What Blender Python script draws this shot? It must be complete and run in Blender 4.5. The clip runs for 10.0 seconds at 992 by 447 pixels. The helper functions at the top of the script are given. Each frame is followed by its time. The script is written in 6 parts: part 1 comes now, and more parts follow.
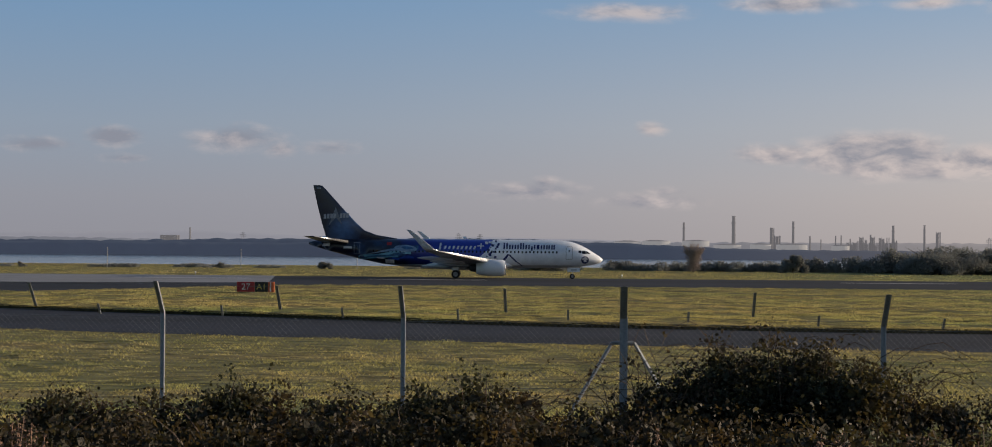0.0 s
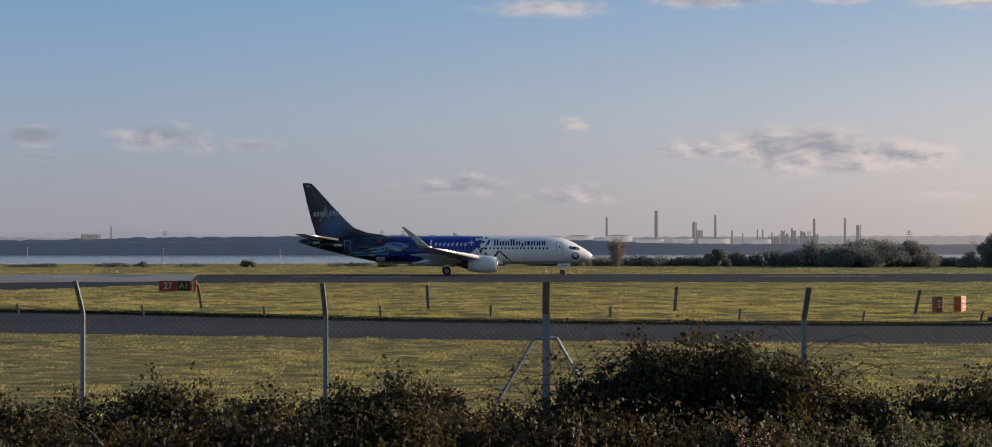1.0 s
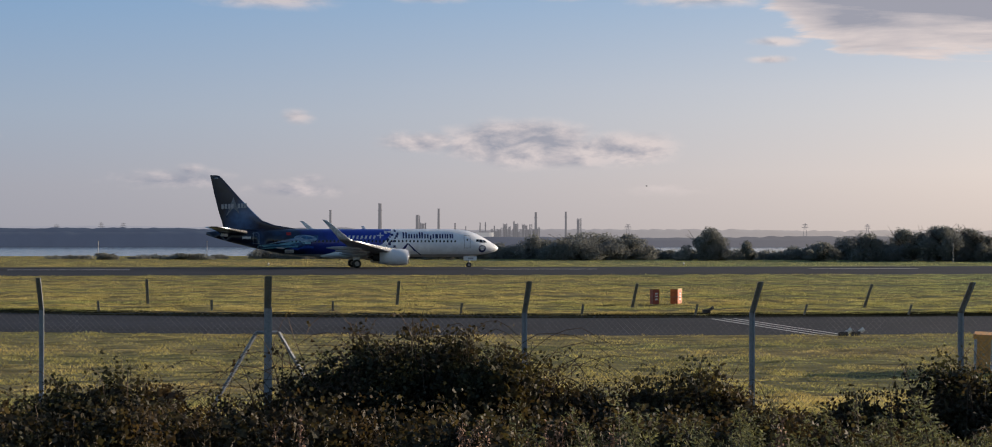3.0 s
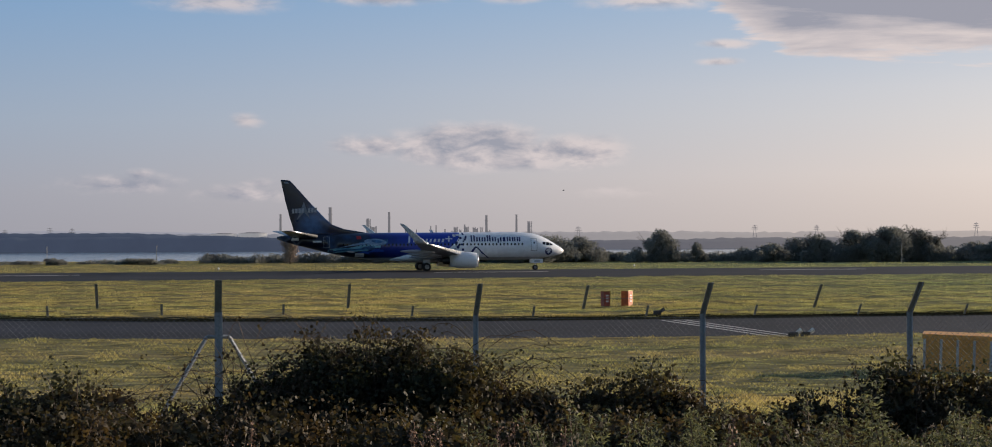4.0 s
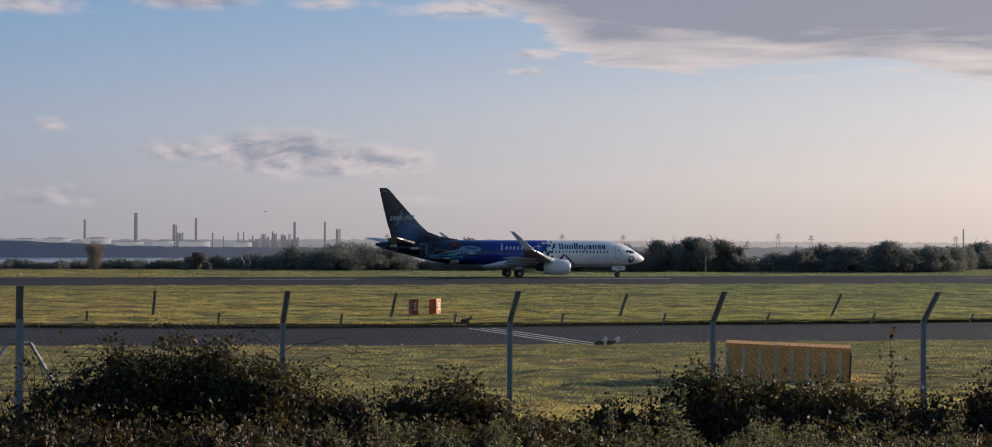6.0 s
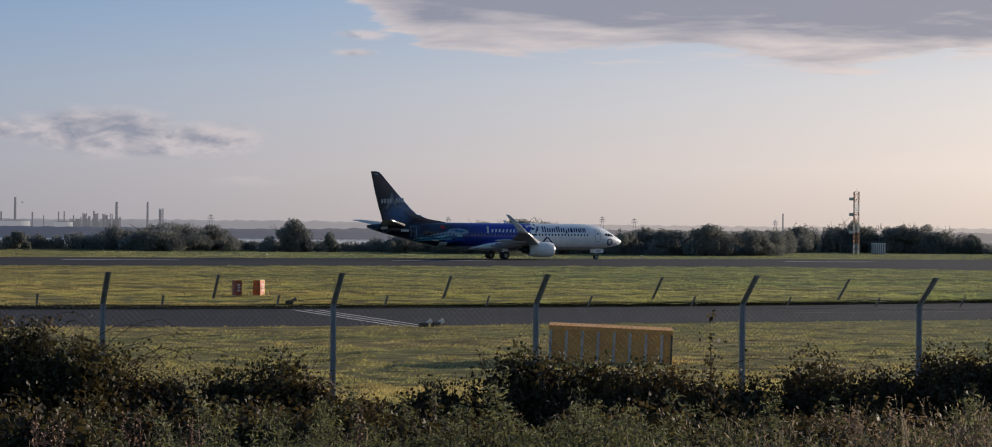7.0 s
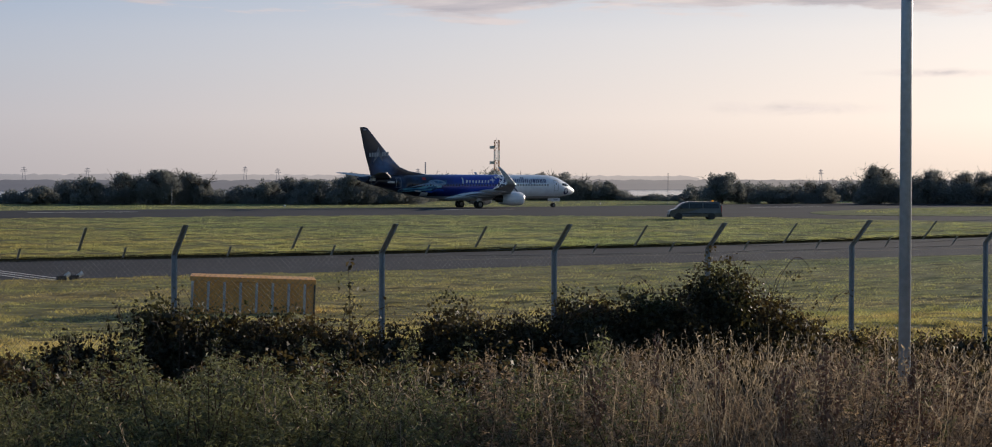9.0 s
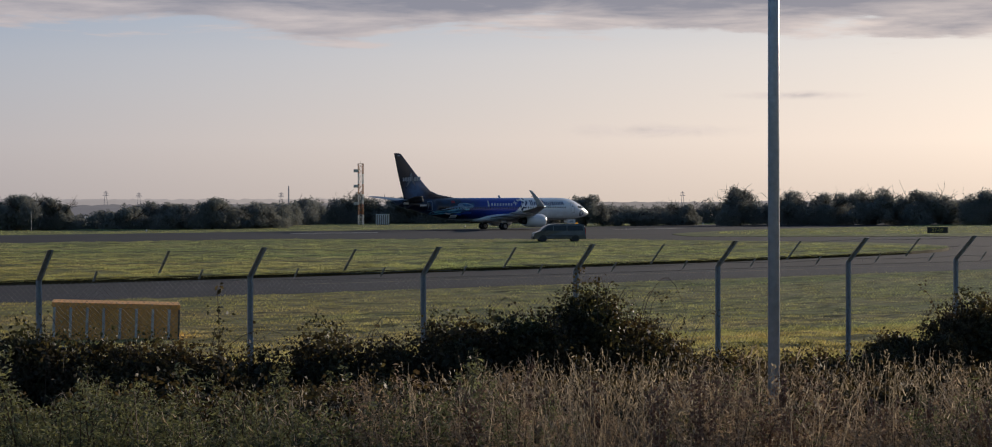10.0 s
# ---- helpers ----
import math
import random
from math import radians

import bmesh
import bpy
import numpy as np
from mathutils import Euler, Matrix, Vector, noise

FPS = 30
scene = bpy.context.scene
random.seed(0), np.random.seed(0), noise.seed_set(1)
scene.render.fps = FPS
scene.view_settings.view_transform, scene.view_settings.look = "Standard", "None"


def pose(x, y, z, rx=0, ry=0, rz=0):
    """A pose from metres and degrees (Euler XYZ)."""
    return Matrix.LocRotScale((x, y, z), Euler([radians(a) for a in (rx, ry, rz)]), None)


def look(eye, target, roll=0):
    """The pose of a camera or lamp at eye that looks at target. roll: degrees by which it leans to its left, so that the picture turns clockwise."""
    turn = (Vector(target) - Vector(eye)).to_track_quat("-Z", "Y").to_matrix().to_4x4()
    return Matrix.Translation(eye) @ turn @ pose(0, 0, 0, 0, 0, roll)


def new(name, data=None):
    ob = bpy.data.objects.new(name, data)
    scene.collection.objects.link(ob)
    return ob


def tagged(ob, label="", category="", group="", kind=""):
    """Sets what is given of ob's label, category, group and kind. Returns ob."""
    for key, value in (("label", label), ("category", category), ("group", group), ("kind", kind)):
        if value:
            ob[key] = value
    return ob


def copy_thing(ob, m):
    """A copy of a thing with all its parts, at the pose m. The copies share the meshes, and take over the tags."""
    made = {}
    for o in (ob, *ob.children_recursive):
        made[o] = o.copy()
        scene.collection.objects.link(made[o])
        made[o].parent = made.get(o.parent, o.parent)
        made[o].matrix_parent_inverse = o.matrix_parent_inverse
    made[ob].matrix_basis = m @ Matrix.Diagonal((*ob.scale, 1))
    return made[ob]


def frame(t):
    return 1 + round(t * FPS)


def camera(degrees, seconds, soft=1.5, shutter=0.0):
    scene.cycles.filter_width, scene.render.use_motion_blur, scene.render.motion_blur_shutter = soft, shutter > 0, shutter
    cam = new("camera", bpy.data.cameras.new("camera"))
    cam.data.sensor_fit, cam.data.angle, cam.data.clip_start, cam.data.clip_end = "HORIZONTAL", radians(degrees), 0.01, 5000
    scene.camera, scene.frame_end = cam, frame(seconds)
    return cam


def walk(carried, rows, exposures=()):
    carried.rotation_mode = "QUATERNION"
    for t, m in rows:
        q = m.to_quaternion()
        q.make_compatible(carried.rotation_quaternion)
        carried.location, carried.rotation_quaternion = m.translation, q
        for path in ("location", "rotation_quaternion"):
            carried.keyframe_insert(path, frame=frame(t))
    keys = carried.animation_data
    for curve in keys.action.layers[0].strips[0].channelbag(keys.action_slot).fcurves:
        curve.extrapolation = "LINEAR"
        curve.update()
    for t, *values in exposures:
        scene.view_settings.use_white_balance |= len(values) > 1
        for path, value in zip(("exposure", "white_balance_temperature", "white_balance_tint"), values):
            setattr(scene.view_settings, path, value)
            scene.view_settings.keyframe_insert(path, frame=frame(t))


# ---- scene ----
# ---- camera: stands still on a bank above the airfield and pans with the aircraft, swaying a little in the hand ----
cam = camera(27.24, 10.0, 1.0)
EYE = 5.0
# seconds, yaw, pitch, roll, sway to the right, sway up
PAN = [
    (0.0, -0.051, 0.497, -0.478, -0.032, -0.007),
    (0.5, -1.290, 0.479, 0.073, -0.024, -0.005),
    (1.0, -2.194, 0.399, 0.037, -0.012, -0.006),
    (1.5, -3.068, 0.356, -0.677, -0.018, -0.007),
    (2.0, -4.057, 0.218, -0.421, -0.014, -0.001),
    (2.5, -7.104, 0.186, -0.530, -0.002, -0.001),
    (2.7, -8.507, 0.191, -0.368, 0.002, 0.012),
    (4.0, -11.295, 0.286, 0.246, 0.002, 0.001),
    (4.5, -12.186, 0.423, 0.424, 0.009, 0.002),
    (5.0, -13.598, 0.212, 0.468, 0.013, 0.006),
    (5.5, -15.058, 0.354, 0.053, 0.006, 0.004),
    (6.8, -20.354, 0.212, -0.456, 0.003, -0.002),
    (7.0, -21.532, 0.026, -0.569, 0.018, 0.007),
    (7.5, -23.350, -0.183, -0.494, 0.031, 0.003),
    (8.0, -26.130, -0.374, -0.031, 0.033, 0.004),
    (8.5, -28.998, -1.289, -0.100, 0.053, 0.003),
    (9.0, -31.484, -1.332, -0.147, 0.080, 0.008),
    (9.5, -33.596, -0.761, 0.620, 0.045, 0.002),
    (10.0, -35.292, -0.684, 0.147, 0.010, -0.000),
]
walk(cam, [(t, pose(h * math.cos(radians(y)), h * math.sin(radians(y)), EYE + v, 90 + p, r, y)) for t, y, p, r, h, v in PAN],
     exposures=[(0.0, 0.1, 6800, 10), (1.0, 0.28, 6720, 10), (2.5, 0.35, 6620, 10), (4.5, 0.27, 6480, 10), (5.5, 0.22, 6380, 10), (7.5, 0.12, 6220, 10), (8.5, 0.16, 6150, 10), (9.0, 0.16, 6130, 10), (9.5, -0.03, 6130, 10), (10.0, -0.1, 6180, 10)])

# ---- world, sun, exposure ----
SUN_AZ, SUN_EL = 78.0, 11.0          # degrees clockwise from +Y, degrees up


def node_kit(nt):
    """Short helpers for a node tree: add a node, link sockets, a math node."""
    def add(kind, **kw):
        n = nt.nodes.new(kind)
        for k, v in kw.items():
            if k == "op":
                n.operation = v
            elif k == "typ":
                n.blend_type = v
            elif k == "data":
                n.data_type = v
        return n

    def link(a, b):
        nt.links.new(a, b)

    def math_node(op, a, b=0.0, clamp=False):
        n = nt.nodes.new("ShaderNodeMath")
        n.operation, n.use_clamp = op, clamp
        for i, v in enumerate((a, b)):
            if isinstance(v, (int, float)):
                n.inputs[i].default_value = v
            else:
                nt.links.new(v, n.inputs[i])
        return n.outputs[0]

    def mix(fac, a, b, typ="MIX"):
        n = nt.nodes.new("ShaderNodeMix")
        n.data_type, n.blend_type = "RGBA", typ
        for sock, v in ((n.inputs[0], fac), (n.inputs[6], a), (n.inputs[7], b)):
            if isinstance(v, (int, float)):
                sock.default_value = v
            elif isinstance(v, tuple):
                sock.default_value = (*v, 1.0)
            else:
                nt.links.new(v, sock)
        return n.outputs[2]

    def ramp(fac, stops, interp="LINEAR"):
        n = nt.nodes.new("ShaderNodeValToRGB")
        n.color_ramp.interpolation = interp
        els = n.color_ramp.elements
        while len(els) < len(stops):
            els.new(0.5)
        for e, (p, c) in zip(els, stops):
            e.position = p
            e.color = (*c, 1.0) if isinstance(c, tuple) else (c, c, c, 1.0)
        nt.links.new(fac, n.inputs[0])
        return n.outputs[0]

    return add, link, math_node, mix, ramp


def build_world():
    w = bpy.data.worlds.new("sky")
    scene.world = w
    w.use_nodes = True
    nt = w.node_tree
    nt.nodes.clear()
    add, link, M, mix, ramp = node_kit(nt)
    out, bg = add("ShaderNodeOutputWorld"), add("ShaderNodeBackground")
    sky = add("ShaderNodeTexSky")
    sky.sky_type, sky.sun_disc = "NISHITA", False
    sky.sun_elevation, sky.sun_rotation = radians(SUN_EL), radians(SUN_AZ)
    sky.air_density, sky.dust_density, sky.ozone_density = 1.0, 0.6, 3.0
    co = add("ShaderNodeTexCoord")
    sep = add("ShaderNodeSeparateXYZ")
    link(co.outputs["Generated"], sep.inputs[0])
    x, y, z = sep.outputs
    # direction as azimuth and elevation in degrees
    az = M("MULTIPLY", M("ARCTAN2", x, y), 180 / math.pi)
    el = M("MULTIPLY", M("ARCSINE", z), 180 / math.pi)
    # low sky: haze at the horizon, warmer towards the sun, clearing to blue, and above that the plain sky
    warm = M("POWER", M("DIVIDE", M("ADD", az, 14.0), 68.0, True), 1.85)
    up = M("DIVIDE", M("MAXIMUM", el, 0.0), 20.0, True)
    cool_side = ramp(up, COOL_STOPS)
    warm_side = ramp(up, WARM_STOPS)
    low = mix(warm, cool_side, warm_side)
    fade = M("POWER", M("SUBTRACT", 1.0, up, True), 0.8)
    side = M("DIVIDE", M("SUBTRACT", 150.0, M("ABSOLUTE", M("SUBTRACT", az, 20.0))), 60.0, True)
    col = mix(M("MULTIPLY", fade, side), sky.outputs[0], mix(1.0, low, (10.0, 10.0, 10.0), "MULTIPLY"))
    # clouds: noise stretched along the horizon
    place = add("ShaderNodeCombineXYZ")
    link(az, place.inputs[0])
    link(el, place.inputs[1])

    def cloud_noise(shift, stretch, scale, detail):
        mp = add("ShaderNodeMapping")
        mp.inputs["Location"].default_value, mp.inputs["Scale"].default_value = (*shift, 0), (*stretch, 1)
        link(place.outputs[0], mp.inputs[0])
        noi = add("ShaderNodeTexNoise")
        noi.inputs["Scale"].default_value, noi.inputs["Detail"].default_value = scale, detail
        noi.inputs["Roughness"].default_value, noi.inputs["Distortion"].default_value = 0.58, 0.25
        link(mp.outputs[0], noi.inputs["Vector"])
        return noi.outputs[0]

    def soft(v):
        n = add("ShaderNodeMapRange")
        n.interpolation_type = "SMOOTHSTEP"
        link(v, n.inputs[0])
        return n.outputs[0]

    n_here, n_sunward = cloud_noise((0, 0), (0.42, 0.95), 1.9, 7.0), cloud_noise((0.11, 0.17), (0.42, 0.95), 1.9, 7.0)
    total, tone = None, None
    for a, e, wa, we, k, dark in CLOUDS:
        q = add("ShaderNodeVectorMath", op="MULTIPLY_ADD")
        link(place.outputs[0], q.inputs[0])
        q.inputs[1].default_value, q.inputs[2].default_value = (1 / wa, 1 / we, 0), (-a / wa, -e / we, 0)
        ln = add("ShaderNodeVectorMath", op="LENGTH")
        link(q.outputs[0], ln.inputs[0])
        m = M("MULTIPLY", M("SUBTRACT", 1.0, ln.outputs["Value"], True), k)
        total = m if total is None else M("MAXIMUM", total, m)
        part_tone = M("MULTIPLY", m, dark)
        tone = part_tone if tone is None else M("MAXIMUM", tone, part_tone)
    # single clouds: grey-mauve body, pale where it thins towards the sun
    body = M("ADD", M("MULTIPLY", M("SUBTRACT", n_here, 0.5), 1.25), M("SUBTRACT", M("MULTIPLY", total, 1.7), 0.34))
    dens = M("MULTIPLY", soft(body), M("MINIMUM", M("MULTIPLY", total, 6.0), 1.0))
    shade = M("ADD", M("MULTIPLY", tone, 0.95), M("MULTIPLY", M("SUBTRACT", n_sunward, n_here), 3.0))
    shade = M("ADD", shade, 0.05, True)
    warm_lit = mix(warm, CLOUD_LIT_COOL, CLOUD_LIT_WARM)
    warm_dark = mix(warm, CLOUD_DARK_COOL, CLOUD_DARK_WARM)
    col = mix(M("MULTIPLY", dens, 0.85), col, mix(shade, warm_lit, warm_dark))
    # the long bank of cloud overhead towards the sun: ragged pale lower edge, grey above
    edge = M("MULTIPLY", ramp(M("DIVIDE", az, 100.0, True), [(a / 100, e / 10) for a, e in BANK_EDGE]), 10.0)
    streak_here, streak_up = cloud_noise((3, 1), (0.17, 1.25), 1.3, 7.0), cloud_noise((3.05, 1.2), (0.17, 1.25), 1.3, 7.0)
    depth = M("ADD", M("SUBTRACT", el, edge), M("MULTIPLY", M("SUBTRACT", streak_here, 0.5), 3.0))
    bank = M("MULTIPLY", soft(M("MULTIPLY", depth, 2.6)), M("DIVIDE", M("SUBTRACT", 13.0, el), 4.0, True))
    bshade = M("ADD", M("MULTIPLY", depth, 0.8), M("MULTIPLY", M("SUBTRACT", streak_up, streak_here), 2.6), True)
    col = mix(M("MULTIPLY", bank, 0.95), col, mix(bshade, warm_lit, warm_dark))
    link(col, bg.inputs[0])
    bg.inputs[1].default_value = SKY_STRENGTH
    link(bg.outputs[0], out.inputs[0])


SKY_STRENGTH = 0.1
COOL_STOPS = [(0.0, (0.26, 0.265, 0.31)), (0.06, (0.27, 0.285, 0.345)), (0.16, (0.25, 0.31, 0.42)), (0.33, (0.16, 0.285, 0.50)), (1.0, (0.095, 0.205, 0.44))]
WARM_STOPS = [(0.0, (1.05, 0.82, 0.62)), (0.08, (1.28, 1.02, 0.80)), (0.20, (1.18, 0.98, 0.82)), (0.36, (0.66, 0.66, 0.70)), (1.0, (0.26, 0.36, 0.52))]
CLOUD_LIT_COOL, CLOUD_DARK_COOL = (4.7, 4.3, 4.5), (2.35, 2.5, 3.1)
CLOUD_LIT_WARM, CLOUD_DARK_WARM = (9.2, 7.6, 6.5), (3.4, 3.1, 3.3)
# azimuth, lower edge (degrees) of the bank
BANK_EDGE = [(0, 9.5), (15.0, 7.6), (17.5, 6.0), (19.5, 4.75), (24.0, 4.75), (28.0, 4.6), (31.0, 4.25), (34.0, 4.6), (40.0, 4.35), (48.0, 4.2), (60.0, 4.0), (100, 5.0)]
# azimuth, elevation, half width, half height (degrees), strength, darkness
CLOUDS = [
    (10.5, 2.45, 3.3, 0.95, 1.35, 0.62), (11.8, 2.2, 3.0, 0.7, 1.15, 0.6), (7.9, 2.45, 2.2, 0.5, 0.95, 0.5), (13.4, 2.3, 2.6, 0.75, 1.05, 0.25), (4.35, 3.15, 0.8, 0.38, 0.85, 0.1),
    (3.8, 6.4, 3.2, 0.45, 0.85, 0.15), (8.2, 6.6, 3.0, 0.4, 0.95, 0.45), (12.0, 6.6, 2.2, 0.3, 0.8, 0.1), (15.9, 6.5, 3.4, 0.5, 0.9, 0.15), (17.75, 5.25, 1.3, 0.24, 0.95, 0.05), (17.5, 4.75, 1.1, 0.2, 0.85, 0.15),
    (-10.5, 2.8, 1.4, 0.45, 0.9, 1.7), (-12.6, 2.55, 1.8, 0.4, 0.8, 1.7), (-10.1, 2.2, 1.4, 0.25, 0.62, 1.6), (-7.2, 2.8, 2.3, 0.65, 0.85, 1.2), (-6.0, 2.5, 1.0, 0.5, 0.7, 0.8), (-4.6, 2.55, 1.8, 0.45, 0.6, 1.2),
    (1.0, 1.4, 3.0, 0.5, 0.75, 1.1), (1.4, 1.65, 0.8, 0.32, 0.75, 0.4), (4.4, 1.15, 2.6, 0.45, 0.75, 1.1), (4.75, 1.42, 1.0, 0.3, 0.75, 0.4), (14.5, 1.2, 2.8, 0.4, 0.55, 0.2), (43.6, 2.85, 3.2, 0.22, 0.7, 0.0), (40.0, 1.9, 5.0, 0.4, 0.55, 0.5),
]
build_world()

sun = new("sun", bpy.data.lights.new("sun", "SUN"))
sun.data.energy, sun.data.angle, sun.data.color = 5.0, radians(0.6), (1.0, 0.83, 0.64)
sun.matrix_world = look((0, 0, 0), (-math.sin(radians(SUN_AZ)) * math.cos(radians(SUN_EL)), -math.cos(radians(SUN_AZ)) * math.cos(radians(SUN_EL)), -math.sin(radians(SUN_EL))))


# ---- materials ----
def material(name, base, rough=0.6, metal=0.0, var=0.25, scale=4.0, bump=0.0, base2=None, spec=0.5, fine=None, stretch=(1, 1, 1), island=0.0, piece=0.0, translucent=None, coat=0.0, x_tint=None):
    """Principled surface with variation at two scales, and relief."""
    m = bpy.data.materials.new(name)
    m.use_nodes = True
    nt = m.node_tree
    add, link, M, mix, ramp = node_kit(nt)
    p = nt.nodes["Principled BSDF"]
    co = add("ShaderNodeTexCoord")
    mp = add("ShaderNodeMapping")
    mp.inputs["Scale"].default_value = stretch
    link(co.outputs["Object"], mp.inputs[0])
    n1, n2 = add("ShaderNodeTexNoise"), add("ShaderNodeTexNoise")
    for n, s, d in ((n1, scale, 4.0), (n2, fine or scale * 9, 3.0)):
        n.inputs["Scale"].default_value, n.inputs["Detail"].default_value = s, d
        link(mp.outputs[0], n.inputs["Vector"])
    b2 = base2 or tuple(c * 0.6 for c in base)
    col = mix(ramp(n1.outputs[0], [(0.32, 0.0), (0.68, 1.0)]), base, b2)
    lo, hi = 1 - var, 1 + var
    col = mix(1.0, col, ramp(n2.outputs[0], [(0.3, lo), (0.7, min(hi, 1.6))]), "MULTIPLY")
    if island or piece:
        src = add("ShaderNodeNewGeometry").outputs["Random Per Island"] if island else add("ShaderNodeObjectInfo").outputs["Random"]
        k = island or piece
        col = mix(1.0, col, ramp(src, [(0.0, 1 - k), (1.0, 1 + k)]), "MULTIPLY")
    if x_tint:
        # the colour shifts by this tint along x, from 35 to 85
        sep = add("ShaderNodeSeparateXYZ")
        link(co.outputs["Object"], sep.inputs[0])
        col = mix(1.0, col, mix(M("DIVIDE", M("SUBTRACT", sep.outputs[0], 35.0), 50.0, True), (1.0, 1.0, 1.0), x_tint), "MULTIPLY")
    link(col, p.inputs["Base Color"])
    p.inputs["Metallic"].default_value = metal
    link(M("ADD", M("MULTIPLY", n1.outputs[0], 0.16), rough - 0.08, True), p.inputs["Roughness"])
    p.inputs["Specular IOR Level"].default_value = spec
    p.inputs["Coat Weight"].default_value = coat
    p.inputs["Coat Roughness"].default_value = 0.08
    if bump:
        bn = add("ShaderNodeBump")
        bn.inputs["Strength"].default_value = 0.6
        bn.inputs["Distance"].default_value = bump
        link(n2.outputs[0], bn.inputs["Height"])
        link(bn.outputs[0], p.inputs["Normal"])
    if translucent:
        tr, ms = add("ShaderNodeBsdfTranslucent"), add("ShaderNodeMixShader")
        link(mix(1.0, col, translucent, "MULTIPLY"), tr.inputs[0])
        ms.inputs[0].default_value = 0.35
        link(p.outputs[0], ms.inputs[1])
        link(tr.outputs[0], ms.inputs[2])
        link(ms.outputs[0], nt.nodes["Material Output"].inputs[0])
    return m


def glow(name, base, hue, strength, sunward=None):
    """A far surface with distance haze painted in as its own light, or a lit lamp; part diffuse. sunward: the haze on
    the side of the low sun.
    """
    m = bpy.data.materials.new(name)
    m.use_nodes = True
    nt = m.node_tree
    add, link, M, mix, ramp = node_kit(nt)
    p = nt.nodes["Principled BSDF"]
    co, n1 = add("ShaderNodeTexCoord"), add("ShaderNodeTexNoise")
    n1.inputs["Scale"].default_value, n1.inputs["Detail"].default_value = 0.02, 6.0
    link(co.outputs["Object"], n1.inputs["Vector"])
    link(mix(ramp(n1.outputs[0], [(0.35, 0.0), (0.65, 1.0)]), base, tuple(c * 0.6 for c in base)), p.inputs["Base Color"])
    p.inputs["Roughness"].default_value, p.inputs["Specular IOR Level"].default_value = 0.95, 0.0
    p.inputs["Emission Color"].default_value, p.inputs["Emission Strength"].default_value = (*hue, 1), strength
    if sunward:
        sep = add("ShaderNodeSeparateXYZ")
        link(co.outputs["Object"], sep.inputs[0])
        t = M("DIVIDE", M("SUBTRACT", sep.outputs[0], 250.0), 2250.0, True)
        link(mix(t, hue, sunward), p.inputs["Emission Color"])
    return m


GRASS = material("mown_grass", (0.150, 0.152, 0.058), 0.9, var=0.6, scale=0.09, fine=1.1, bump=0.15, base2=(0.24, 0.19, 0.084), spec=0.05, stretch=(0.35, 1.6, 1), x_tint=(0.84, 1.02, 1.15))
BLADE = material("grass_blades", (0.36, 0.36, 0.145), 0.7, var=0.5, scale=0.09, fine=1.1, base2=(0.54, 0.425, 0.19), spec=0.12, island=0.32, translucent=(1.15, 1.1, 0.75), stretch=(0.35, 1.6, 1), x_tint=(0.84, 1.02, 1.15))
# earth colour kept dark to paint the shade on the field's cut edge
EDGE_SHADE = material("shaded_edge_earth", (0.075, 0.065, 0.036), 0.95, var=0.4, scale=0.8, bump=0.05, spec=0.1)
ASPHALT = material("asphalt", (0.036, 0.040, 0.053), 0.9, var=0.2, scale=0.05, fine=1.5, bump=0.01, base2=(0.026, 0.028, 0.036), spec=0.12, stretch=(0.3, 1.5, 1))
RUNWAY = material("runway_asphalt", (0.036, 0.039, 0.050), 0.9, var=0.2, scale=0.04, fine=1.0, bump=0.01, base2=(0.028, 0.029, 0.035), spec=0.12, stretch=(0.25, 1.5, 1))
CONCRETE = material("concrete_pad", (0.26, 0.26, 0.27), 0.85, var=0.15, scale=0.08, fine=1.2, base2=(0.2, 0.2, 0.21), spec=0.3)
MARKING = material("white_marking", (0.62, 0.62, 0.60), 0.8, var=0.25, scale=0.8, base2=(0.45, 0.45, 0.44))
GALV = material("galvanised_steel", (0.31, 0.335, 0.37), 0.5, 0.2, var=0.2, scale=3.0, base2=(0.24, 0.26, 0.29))
LAMP_STEEL = material("lamp_column_steel", (0.46, 0.49, 0.53), 0.45, 0.2, var=0.12, scale=2.0, base2=(0.40, 0.43, 0.47))
WIRE = material("galvanised_wire", (0.17, 0.18, 0.19), 0.6, 0.4, var=0.2, scale=3.0)
WATER = material("estuary_water", (0.10, 0.12, 0.14), 0.12, var=0.15, scale=0.004, fine=0.05, bump=0.8, base2=(0.08, 0.10, 0.12), stretch=(0.4, 1.5, 1))
MUD = material("sandbank_mud", (0.16, 0.14, 0.12), 0.7, var=0.2, scale=0.01, fine=0.1)
# the glow of these far surfaces is painted haze, no lamp
FAR_LAND = glow("hazed_wooded_shore", (0.035, 0.045, 0.05), (0.038, 0.048, 0.078), 1.0, (0.27, 0.235, 0.215))
FAR_HILL = glow("hazed_hills", (0.08, 0.09, 0.10), (0.24, 0.24, 0.28), 1.0, (0.62, 0.50, 0.42))
FAR_STEEL = glow("hazed_works_steel", (0.12, 0.12, 0.13), (0.25, 0.24, 0.26), 0.42)
FAR_TANK = glow("hazed_tank_paint", (0.22, 0.22, 0.22), (0.21, 0.205, 0.215), 1.0)
# leaf colour raised and greyed to paint in the haze before the trees
HEDGE = material("hazed_hedge_leaves", (0.25, 0.25, 0.235), 0.9, var=0.16, scale=0.25, fine=2.0, base2=(0.20, 0.195, 0.185), spec=0.02, island=0.15, translucent=(1.0, 1.05, 1.0))
TWIG = material("pale_brown_twigs", (0.34, 0.28, 0.24), 0.9, var=0.2, scale=0.6, base2=(0.28, 0.22, 0.19))
